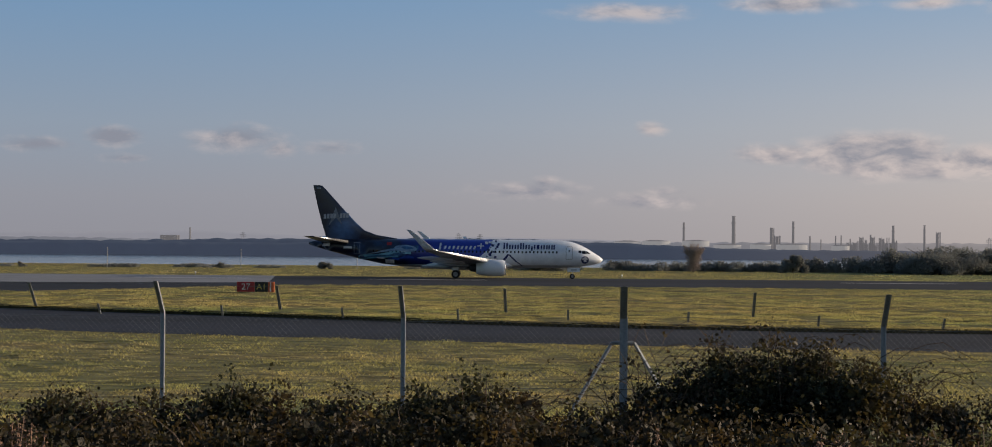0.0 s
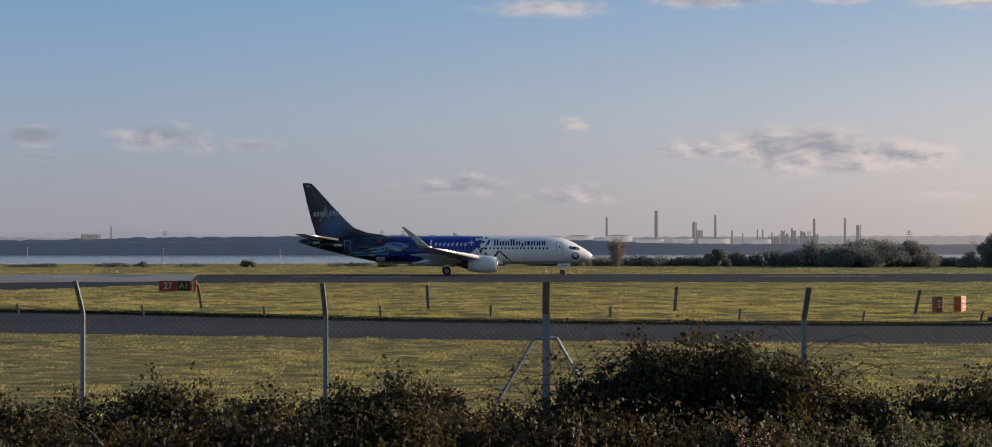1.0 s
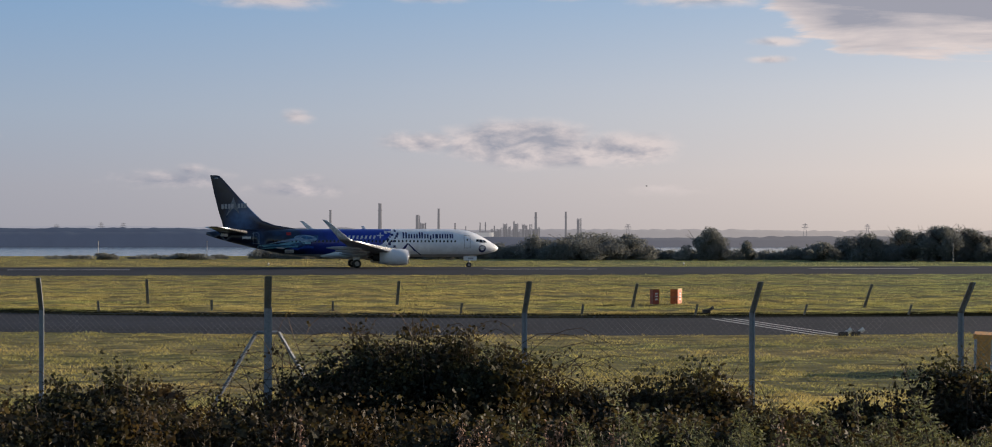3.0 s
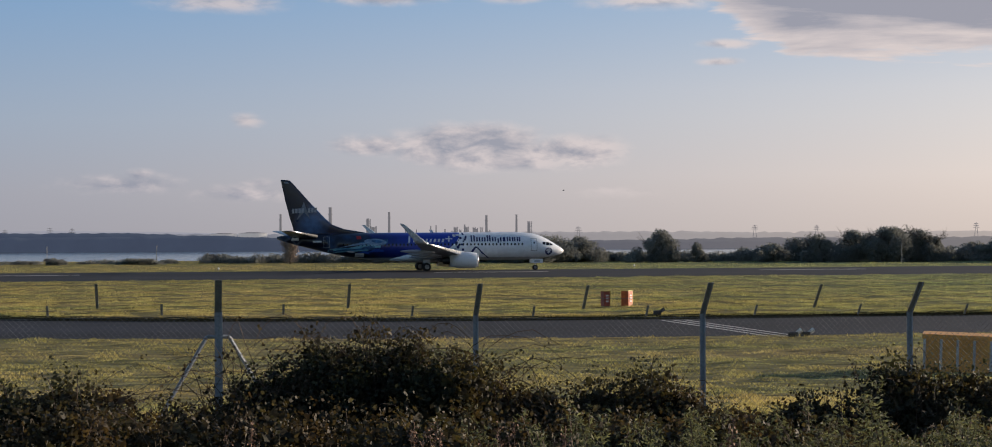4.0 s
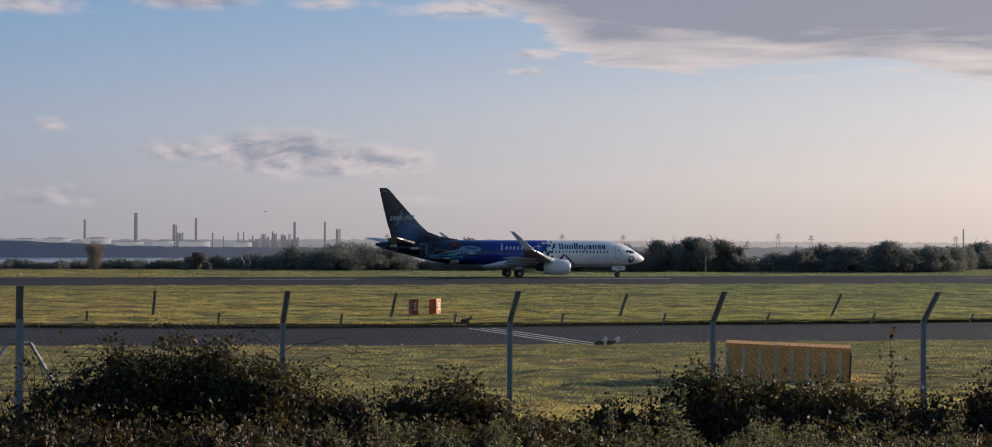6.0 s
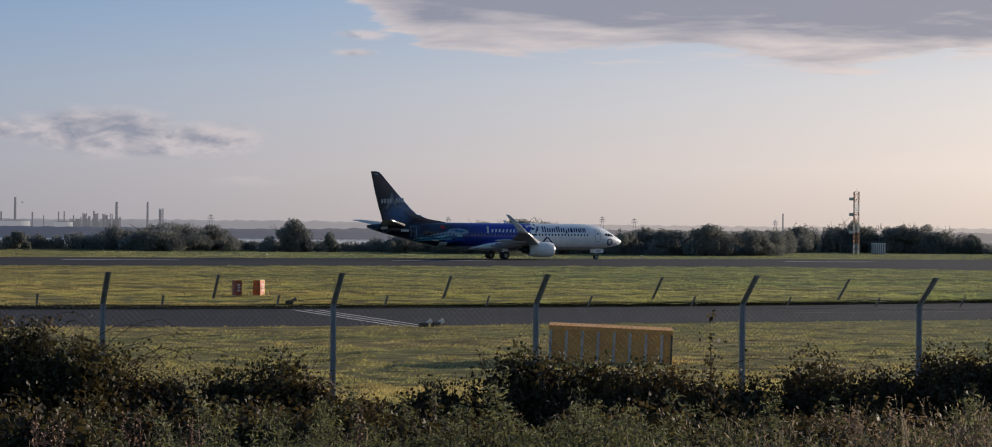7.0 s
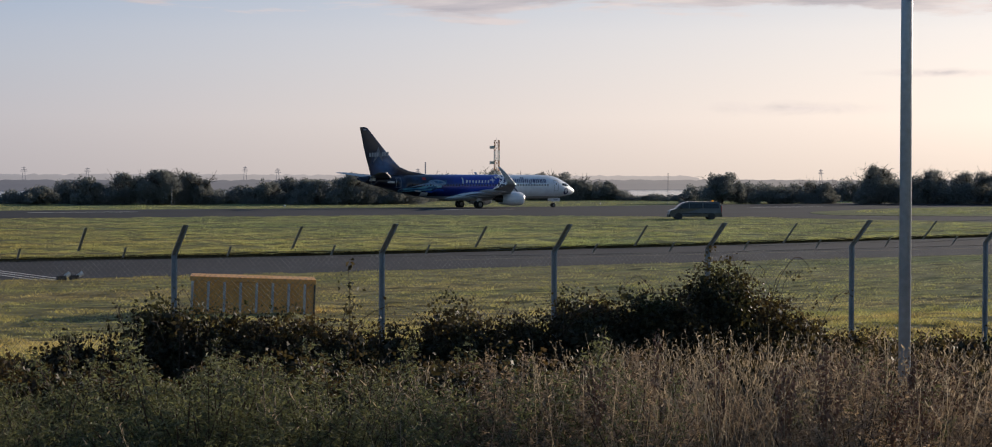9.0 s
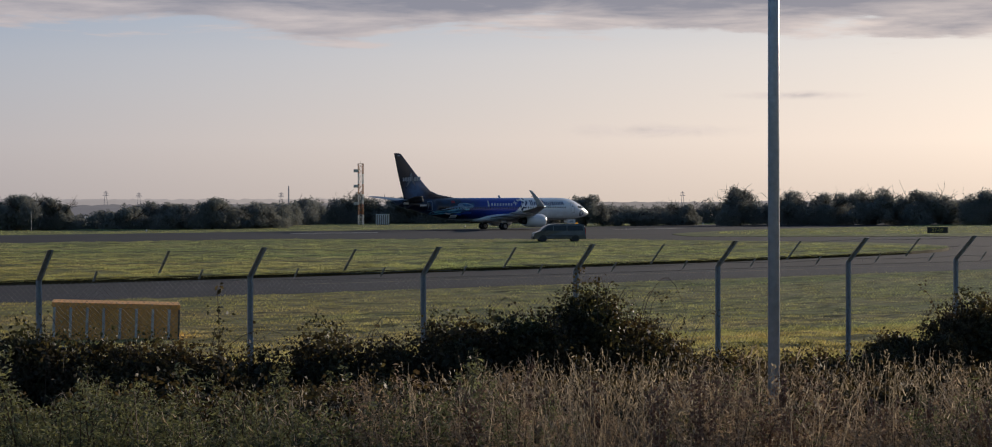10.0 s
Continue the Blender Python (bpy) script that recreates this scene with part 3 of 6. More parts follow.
# ---- trees and hedge beyond the runway ----
DARK = "dark rounded hawthorn tree beyond the runway"
for az, dist, w, h, bare, label in (
    (8.3, 352, 4.5, 3.3, 0, DARK), (12.3, 352, 12.5, 5.2, 0, "broad dark thicket of hawthorn beyond the runway"), (13.6, 356, 9.0, 4.6, 0, DARK),
    (15.7, 350, 8.2, 6.0, 0, "tall round dark tree beyond the runway"), (16.9, 352, 4.2, 3.5, 0, DARK), (19.0, 350, 5.5, 3.2, 0, DARK), (20.2, 348, 5.0, 4.6, 0, DARK),
    (21.3, 352, 7.5, 5.8, 0.35, "half-bare twiggy tree beyond the runway"), (22.3, 350, 8.5, 6.5, 0.2, "large dark tree with thin top beyond the runway"),
    (23.2, 352, 6.5, 6.0, 0.8, "half-bare twiggy tree beyond the runway"), (25.1, 356, 8.0, 4.0, 0, DARK), (26.3, 354, 7.5, 4.6, 0, DARK),
    (27.4, 352, 8.0, 5.6, 0.1, DARK), (28.6, 358, 9.0, 5.0, 0, DARK), (30.1, 424, 10.0, 5.6, 0.1, DARK), (31.3, 424, 9.0, 6.6, 0.5, DARK), (32.6, 424, 9.5, 6.2, 0.4, DARK),
    (33.6, 424, 9.0, 6.2, 0.3, DARK), (34.6, 424, 5.5, 4.6, 0, DARK), (36.8, 380, 3.5, 1.8, 0, DARK), (37.8, 378, 8.0, 6.0, 0.2, "rounded tree beyond the runway"), (39.2, 380, 9.0, 4.0, 0, DARK),
    (40.4, 385, 8.0, 4.6, 0.6, "half-bare twiggy tree beyond the runway"), (42.1, 380, 8.5, 7.6, 0.5, "half-bare round tree beyond the runway"), (43.4, 385, 9.5, 6.9, 0.3, DARK), (44.5, 388, 9.5, 6.6, 0.2, DARK),
    (45.8, 388, 10.5, 7.8, 0.3, DARK), (47.2, 390, 11.0, 7.4, 0.3, DARK), (48.8, 390, 11.0, 6.6, 0.2, DARK), (50.4, 395, 11.0, 5.6, 0.2, DARK),
    (-0.9, 352, 4.5, 1.5, 0, "low dark shrub on the far grass edge"), (1.4, 352, 7.0, 1.2, 0, "low dark shrub on the far grass edge"), (-4.7, 352, 2.4, 1.7, 0, "low dark shrub on the far grass edge"),
    (-7.6, 352, 2.0, 1.4, 0, "low dark shrub on the far grass edge"), (-13.0, 356, 1.8, 1.2, 0, "low dark shrub on the far grass edge"), (5.55, 348, 3.6, 4.9, 2.2, "bare pale twiggy bush beyond the runway"),
):
    tree(az, dist, w, h, label, bare, dense=1.3 if bare > 1 else 1.0, kind="tree" if h > 2.5 else "shrub")


def build_hedge():
    """The low uneven hedge along the far edge of the airfield."""
    lobes = []
    for az in np.arange(-14, 52, 0.22):
        h = tent(az, [(-14, 0.5), (2, 0.6), (3.2, 1.3), (8, 1.8), (10.3, 2.2), (11, 4.0), (13.4, 4.0), (14, 2.0), (16, 1.8), (17.7, 1.4), (18.2, 2.4), (19.2, 3.4), (20, 4.2), (23, 4.4), (23.6, 2.2), (24.4, 3), (25, 3.8), (27.5, 4.2), (28.5, 4.6),
                      (34, 5.0), (34.8, 2), (35.2, 1.2), (36.6, 1.2), (37.2, 3.2), (40.4, 3.4), (40.8, 2.8), (41.4, 4.6), (52, 5)]) * (0.95 + 0.4 * noise.noise((az * 1.7, 0.3, 2)))
        if az < 3 and noise.noise((az * 0.9, 5.1, 0)) < 0.05:
            continue
        d = 362 + 62 * smooth(28, 31, az) + 6 * noise.noise((az, 0, 0))
        a = radians(az)
        a += radians(RNG.uniform(-0.15, 0.15))
        h *= RNG.uniform(0.88, 1.22)
        lobes.append((d * math.sin(a), d * math.cos(a), h * 0.35, RNG.uniform(1.0, 2.6), RNG.uniform(1.2, 2.4), max(0.2, h * 0.65)))
    ob = leaf_mesh("hedge", crown_points(lobes, 380000, 0.4), 0.46, HEDGE, plain=True)
    tagged(ob, "long low dark hedge along the far side of the airfield", "hedge", kind="stuff")


build_hedge()


# ---- perimeter fence: straight, chain link below, barbed wire on cranked arms towards the camera ----
FENCE_D, FENCE_A = 26.2, 3.0      # metres from the eye, and the direction square to it (degrees right of +Y)
POSTS = [(-16.2, -1.15), (-9.45, -1.19), (-2.69, -1.28), (3.57, -1.25), (10.85, -1.39), (17.28, -1.38), (23.02, -1.36), (28.83, -1.33), (33.69, -1.33), (37.99, -1.27), (41.96, -1.18), (45.55, -1.09), (48.45, -1.03), (51.1, -0.98)]
F_DIR = Vector((math.cos(radians(FENCE_A)), -math.sin(radians(FENCE_A)), 0))
F_IN = Vector((math.sin(radians(FENCE_A)), math.cos(radians(FENCE_A)), 0))


def fence_point(along, off=0.0):
    """A point of the fence line: metres along it, and metres towards the airfield."""
    return F_IN * (FENCE_D + off) + F_DIR * along


def build_fence():
    root = new("perimeter_fence")
    tagged(root, "galvanised chain-link airport fence with cranked posts and barbed wire", "fence")
    rows = []
    arm_out, arm_up = 0.46, 0.42
    for az, el in POSTS:
        # the arm's tip stands nearer to the eye than the line of the mesh
        s = (FENCE_D - arm_out) * math.tan(radians(az - FENCE_A))
        tip = EYE + (FENCE_D - arm_out) / math.cos(radians(az - FENCE_A)) * math.tan(radians(el))
        rows.append((s, tip))
    rot = pose(0, 0, 0, 0, 0, -FENCE_A)
    for i, (s, tip) in enumerate(rows):
        p = fence_point(s)
        g = ground_z(p.x, p.y)
        w = 0.045 if i == 3 else 0.031
        knee = tip - arm_up
        bm = bmesh.new()
        # angle-section upright and its cranked arm
        for dx0, dx1, dy0, dy1 in ((-w, w, -0.005, 0.007), (w - 0.012, w, -0.055, 0.0)):
            box(bm, dx0, dx1, dy0, dy1, g - 0.3, knee)
            vs = box(bm, dx0, dx1, dy0, dy1, 0, 1)
            for v in vs:
                v.co.y -= arm_out * v.co.z
                v.co.z = knee + arm_up * v.co.z
        post = part("post", bm, GALV, root)
        post.matrix_basis = Matrix.Translation((p.x, p.y, 0)) @ rot
        if i == 3:
            bm = bmesh.new()
            box(bm, 0.03, 0.055, -0.05, 0.03, g, knee + 0.02)
            plate = part("stretcher_bar", bm, GALV, root)
            plate.matrix_basis = post.matrix_basis.copy()
            for sx in (-1, 1):
                bm = bmesh.new()
                a, b = Vector((sx * 0.03, 0.03, knee - 0.31)), Vector((sx * 0.14, 0.05, knee - 0.31))
                c = Vector((sx * 1.15, 0.1, g))
                tube(bm, a, b, 0.026, n=6)
                tube(bm, b, c, 0.026, n=6)
                st = part("strut", bm, GALV, root, "sloping steel strut of the straining post")
                st.matrix_basis = post.matrix_basis.copy()
    # line wires, barbed wires with barbs, droppers and chain link, bay by bay
    for i in range(len(rows) - 1):
        (s0, t0), (s1, t1) = rows[i], rows[i + 1]
        k0, k1 = t0 - arm_up, t1 - arm_up
        for j in range(3):
            f = (0.96, 0.58, 0.16)[j]
            verts, faces, pts = [], [], []
            for q in np.linspace(0, 1, 9):
                s = s0 + (s1 - s0) * q
                z = (k0 + (k1 - k0) * q) + arm_up * f - 0.03 * 4 * q * (1 - q) + 0.008 * noise.noise((s * 2, j, 0))
                pts.append(tuple(fence_point(s, -arm_out * f) + Vector((0, 0, z))))
            polyline_tube(verts, faces, pts, 0.0028, 0.0028)
            for b in np.arange(0.05, 1, 0.055):
                c = np.array(pts[int(b * 8)]) + (np.array(pts[int(b * 8) + 1]) - np.array(pts[int(b * 8)])) * (b * 8 % 1)
                d = RNG.normal(size=3) * 0.018
                polyline_tube(verts, faces, [c - d, c + d], 0.0022, 0.001)
            mesh_object("barbed_wire", verts, faces, WIRE, root)
        mid = (0.5, 0.494, 0.468, 0.498, 0.466, 0.527, 0.547, 0.52, 0.5, 0.5, 0.5, 0.5, 0.5)[i]
        for q, f0, f1, w in ((mid, 0.18, 0.93, 0.018), (0.25, -0.05, 0.28, 0.014), (0.75, -0.05, 0.28, 0.014)):
            s, kz = s0 + (s1 - s0) * q, k0 + (k1 - k0) * q
            bm = bmesh.new()
            vs = box(bm, -w, w, -0.006, 0.006, 0, 1)
            for v in vs:
                fr = f0 + (f1 - f0) * v.co.z
                v.co.y -= arm_out * max(fr, 0)
                v.co.z = kz + arm_up * fr
            dr = part("dropper", bm, GALV, root)
            p = fence_point(s)
            dr.matrix_basis = Matrix.Translation((p.x, p.y, 0)) @ rot
        verts, faces = [], []
        pitch, top, low = 0.078, -0.03, -1.95
        length = s1 - s0
        hgt = top - low
        for fam in (0, 1):
            for u in np.arange(-hgt, length, pitch):
                a, b = (u, low), (u + hgt, top)
                if a[0] < 0:
                    a = (0, low - u)
                if b[0] > length:
                    b = (length, top - (u + hgt - length))
                if fam:
                    a, b = (length - a[0], a[1]), (length - b[0], b[1])
                ends = []
                for q, zz in (a, b):
                    kz = k0 + (k1 - k0) * q / length
                    ends.append(tuple(fence_point(s0 + q, 0.012 - 0.004 * fam) + Vector((0, 0, kz + zz))))
                polyline_tube(verts, faces, ends, 0.0019, 0.0019)
        for zz in (-0.05, -0.9):
            polyline_tube(verts, faces, [tuple(fence_point(s0 + length * q, 0.016) + Vector((0, 0, k0 + (k1 - k0) * q + zz))) for q in (0, 0.5, 1)], 0.0028, 0.0028)
        mesh_object("chain_link_panel", verts, faces, WIRE, root)


build_fence()


# ---- lamp column ----
def build_lamp_post():
    az, d = radians(43.05), 18.0
    x, y = d * math.sin(az), d * math.cos(az)
    g = ground_z(x, y)
    root = new("lamp_post")
    root.location = (x, y, g)
    tagged(root, "tall slim galvanised steel lamp column in the grass", "lamp post")
    bm = bmesh.new()
    tube(bm, (0, 0, -0.4), (0, 0, 8.0), 0.053, 0.046, 20)
    tube(bm, (0, 0, -0.4), (0, 0, 0.35), 0.07, 0.07, 20)
    part("column", bm, LAMP_STEEL, root, smooth=True)
    bm = bmesh.new()
    vs = box(bm, -0.028, 0.028, -0.061, -0.056, 0.43, 0.51)
    plate = part("number_plate", bm, material("yellow_plate", (0.55, 0.48, 0.2), 0.6), root, "small yellow plate")
    plate.rotation_euler = (0, 0, -az + 0.35)
    for dx, z0, z1 in ((0.0, 0.445, 0.495),):
        bm = bmesh.new()
        box(bm, -0.012, 0.012, -0.064, -0.0615, z0, z1)
        bar = part("mark", bm, material("plate_mark", (0.03, 0.03, 0.03)), plate)


build_lamp_post()


# ---- the airliner ----
NAVY = (0.006, 0.008, 0.022)
WHITE_PAINT = (0.84, 0.87, 0.92)


def livery():
    """Gloss paint: white forward, blue middle, near-black rear with pale streaks of blue."""
    m = bpy.data.materials.new("airliner_paint")
    m.use_nodes = True
    nt = m.node_tree
    add, link, M, mix, ramp = node_kit(nt)
    p = nt.nodes["Principled BSDF"]
    co = add("ShaderNodeTexCoord")
    sep = add("ShaderNodeSeparateXYZ")
    link(co.outputs["Object"], sep.inputs[0])
    x, y, z = sep.outputs
    n1 = add("ShaderNodeTexNoise")
    n1.inputs["Scale"].default_value, n1.inputs["Detail"].default_value = 0.5, 4.0
    link(co.outputs["Object"], n1.inputs["Vector"])
    nz = M("SUBTRACT", n1.outputs[0], 0.5)
    # blue middle, deepening to black aft
    aft = M("DIVIDE", M("SUBTRACT", M("ADD", M("SUBTRACT", -19.3, M("MULTIPLY", z, 0.5)), M("MULTIPLY", nz, 5.0)), x), 6.5, True)
    blue = mix(aft, (0.016, 0.045, 0.36), NAVY)
    # nebula: soft blue cloud on the rear and the fin
    neb = M("MULTIPLY", M("SUBTRACT", n1.outputs[0], 0.52), 5.0, True)
    neb = M("MULTIPLY", neb, M("LESS_THAN", x, -24.0))
    blue = mix(M("MULTIPLY", neb, 0.22), blue, (0.05, 0.16, 0.38))
    # curved edge between blue and white
    dz = M("SUBTRACT", z, 5.4)
    edge = M("ADD", -14.7, M("MULTIPLY", M("MULTIPLY", dz, dz), -0.28))
    white = M("GREATER_THAN", x, edge)
    # pale belly
    belly = M("MULTIPLY", M("LESS_THAN", z, 1.80), M("GREATER_THAN", x, -29.0))
    col = mix(white, blue, WHITE_PAINT)
    col = mix(belly, col, (0.50, 0.52, 0.55))
    n2 = add("ShaderNodeTexNoise")
    n2.inputs["Scale"].default_value, n2.inputs["Detail"].default_value = 1.6, 5.0
    link(co.outputs["Object"], n2.inputs["Vector"])
    col = mix(1.0, col, ramp(n2.outputs[0], [(0.3, 0.88), (0.7, 1.04)]), "MULTIPLY")
    link(col, p.inputs["Base Color"])
    p.inputs["Roughness"].default_value = 0.3
    p.inputs["Coat Weight"].default_value = 0.35
    p.inputs["Coat Roughness"].default_value = 0.12
    return m


PAINT = livery()
WHITE = material("white_gloss_paint", (0.80, 0.83, 0.87), 0.3, var=0.06, scale=1.2, base2=(0.74, 0.77, 0.81), coat=0.3)


def fin_paint():
    """Midnight gloss with a soft painted blue cloud low on the fin."""
    m = material("midnight_paint", (0.009, 0.012, 0.030), 0.3, var=0.2, scale=0.8, base2=(0.011, 0.018, 0.05), coat=0.3)
    nt = m.node_tree
    add, link, M, mix, ramp = node_kit(nt)
    p = nt.nodes["Principled BSDF"]
    old = p.inputs["Base Color"].links[0].from_socket
    co, n1, sub = add("ShaderNodeTexCoord"), add("ShaderNodeTexNoise"), add("ShaderNodeVectorMath", op="DISTANCE")
    n1.inputs["Scale"].default_value, n1.inputs["Detail"].default_value = 1.1, 5.0
    link(co.outputs["Object"], n1.inputs["Vector"])
    link(co.outputs["Object"], sub.inputs[0])
    sub.inputs[1].default_value = (-34.6, 0, 6.7)
    near = M("SUBTRACT", 1.0, M("DIVIDE", sub.outputs["Value"], 2.6), True)
    amount = M("MULTIPLY", M("MULTIPLY", near, n1.outputs[0]), 2.3, True)
    link(mix(amount, old, (0.07, 0.16, 0.34)), p.inputs["Base Color"])
    return m


FIN_PAINT = fin_paint()
NEBULA = material("nebula_blue_paint", (0.06, 0.20, 0.42), 0.35, var=0.4, scale=1.1, base2=(0.010, 0.03, 0.09))
STREAK = material("turquoise_streak_paint", (0.20, 0.48, 0.58), 0.35, var=0.45, scale=1.6, base2=(0.05, 0.17, 0.32), stretch=(0.3, 1, 1.5))
SILVER_BLUE = material("pale_silver_blue_paint", (0.30, 0.42, 0.52), 0.35, var=0.4, scale=1.8, base2=(0.08, 0.17, 0.30), stretch=(0.5, 1, 1.5))
ROYAL = material("royal_blue_paint", (0.03, 0.12, 0.55), 0.35, var=0.3, scale=1.5, base2=(0.015, 0.05, 0.28))
INK = material("dark_blue_lettering", (0.010, 0.022, 0.14), 0.4, var=0.05)
SILVER = material("silver_lettering", (0.42, 0.46, 0.52), 0.35, var=0.1)
PLAIN_WHITE = material("white_lettering", (0.75, 0.76, 0.78), 0.4, var=0.05)
RED = material("red_paint", (0.45, 0.03, 0.03), 0.4, var=0.1)
WING_GREY = material("wing_grey_paint", (0.30, 0.32, 0.35), 0.4, var=0.12, scale=1.0, base2=(0.25, 0.27, 0.30))
BARE = material("bare_metal", (0.62, 0.63, 0.65), 0.28, 0.9, var=0.1, scale=2.0)
DARK_METAL = material("dark_metal", (0.05, 0.05, 0.055), 0.5, 0.5, var=0.2)
TYRE = material("tyre_rubber", (0.02, 0.02, 0.021), 0.85, var=0.2, scale=6.0)
GLASS_DARK = material("dark_window_glass", (0.012, 0.014, 0.018), 0.12, var=0.1)

FUS_R = 1.88
# distance aft of the nose, centre height, half height, half width
STATIONS = [(0.0, 2.46, 0.03, 0.03), (0.12, 2.47, 0.22, 0.24), (0.4, 2.52, 0.46, 0.5), (0.9, 2.63, 0.72, 0.8), (1.6, 2.82, 1.03, 1.12), (2.4, 3.04, 1.34, 1.42), (3.2, 3.22, 1.62, 1.62),
            (4.2, 3.36, 1.83, 1.77), (5.4, 3.4, 1.95, 1.86), (7.0, 3.41, 2.0, 1.88), (24.5, 3.41, 2.0, 1.88), (27.0, 3.47, 1.94, 1.85), (29.5, 3.64, 1.76, 1.72), (32.0, 3.9, 1.48, 1.47),
            (34.5, 4.2, 1.12, 1.1), (36.8, 4.46, 0.76, 0.72), (38.4, 4.64, 0.44, 0.4), (39.3, 4.72, 0.18, 0.18)]


STATIONS = [(s, 1.41 + (c - 1.41) * 0.94 + (0.16 * (1 - s / 3.2) if s < 3.2 else 0), h * 0.94, w) for s, c, h, w in STATIONS]


def fus(s):
    """Centre height, half height and half width of the body, s metres aft of the nose."""
    xs = [q[0] for q in STATIONS]
    return tuple(float(np.interp(s, xs, [q[k] for q in STATIONS])) for k in (1, 2, 3))


def on_skin(s, z, side, off=0.008):
    """The point of the body's side at s aft of the nose and height z; side -1 is the right-hand side seen by the camera."""
    c, h, w = fus(s)
    q = max(-0.999, min(0.999, (z - c) / h))
    return Vector((-s, side * (w * math.sqrt(1 - q * q) + off), z + off * q))


def loft(bm, rings, close_ends=True):
    vs = [[bm.verts.new(p) for p in r] for r in rings]
    n = len(vs[0])
    for a, b in zip(vs, vs[1:]):
        for i in range(n):
            bm.faces.new((a[i], a[(i + 1) % n], b[(i + 1) % n], b[i]))
    if close_ends:
        bm.faces.new(vs[0][::-1])
        bm.faces.new(vs[-1])
    bmesh.ops.recalc_face_normals(bm, faces=bm.faces)


def airfoil(chord, thick, n=10):
    """Outline of a wing section: (back from the leading edge, up)."""
    up, lo = [], []
    for i in range(n + 1):
        t = (1 - math.cos(math.pi * i / n)) / 2
        h = 5 * thick * (0.2969 * math.sqrt(t) - 0.126 * t - 0.3516 * t * t + 0.2843 * t ** 3 - 0.1015 * t ** 4)
        up.append((t * chord, h * chord * 1.1))
        lo.append((t * chord, -h * chord * 0.9))
    return up[::-1] + lo[1:-1]


def skin_patch(name, outline, mat, parent, side, label="", off=0.012, cut=0.35):
    """A painted shape laid on the body's side: outline in (aft, height of the unscaled body), cut fine so that it follows the curve."""
    bm = bmesh.new()
    vs = [bm.verts.new((s, 0, z)) for s, z in outline]
    f = bm.faces.new(vs)
    s0, s1 = min(p[0] for p in outline), max(p[0] for p in outline)
    z0, z1 = min(p[1] for p in outline), max(p[1] for p in outline)
    for v in np.arange(z0 + cut, z1, cut):
        bmesh.ops.bisect_plane(bm, geom=bm.verts[:] + bm.edges[:] + bm.faces[:], plane_co=(0, 0, v), plane_no=(0, 0, 1))
    if s1 > 27:
        for v in np.arange(s0 + 1.0, s1, 1.0):
            bmesh.ops.bisect_plane(bm, geom=bm.verts[:] + bm.edges[:] + bm.faces[:], plane_co=(v, 0, 0), plane_no=(1, 0, 0))
    for v in bm.verts:
        v.co = on_skin(v.co.x, 1.41 + (v.co.z - 1.41) * 0.94, side, off)
    bmesh.ops.triangulate(bm, faces=bm.faces[:])
    bmesh.ops.recalc_face_normals(bm, faces=bm.faces)
    for f in bm.faces:
        if f.normal.y * side < 0:
            f.normal_flip()
    return part(name, bm, mat, parent, label)


def slanted(s, z, w, h, lean=0.0):
    """A small bar: s is its aft end; lean tips its top forward."""
    return [(s, z), (s - w, z), (s - w - lean, z + h), (s - lean, z + h)]


def build_wheel(name, radius, width, parent, at):
    """tyre and rim, turning about its own axle (y)."""
    hub = new(name)
    hub.parent = parent
    hub.location = at
    bm = bmesh.new()
    prof = [(radius * 0.55, -width / 2), (radius * 0.9, -width / 2), (radius, -width * 0.3), (radius, width * 0.3), (radius * 0.9, width / 2), (radius * 0.55, width / 2)]
    loft(bm, [[(r * math.cos(a), w, r * math.sin(a)) for r, w in prof] for a in [2 * math.pi * i / 28 for i in range(29)]], False)
    tyre = part("tyre", bm, TYRE, hub, smooth=True)
    bm = bmesh.new()
    tube(bm, (0, -width * 0.42, 0), (0, width * 0.42, 0), radius * 0.56, n=20)
    for k in range(5):
        a = 2 * math.pi * k / 5
        tube(bm, (radius * 0.36 * math.cos(a), -width * 0.5, radius * 0.36 * math.sin(a)), (radius * 0.36 * math.cos(a), width * 0.5, radius * 0.36 * math.sin(a)), radius * 0.09, n=8)
    tube(bm, (0, -width * 0.52, 0), (0, width * 0.52, 0), radius * 0.16, n=10)
    part("rim", bm, material("wheel_rim", (0.30, 0.31, 0.33), 0.45, 0.6), hub)
    return hub


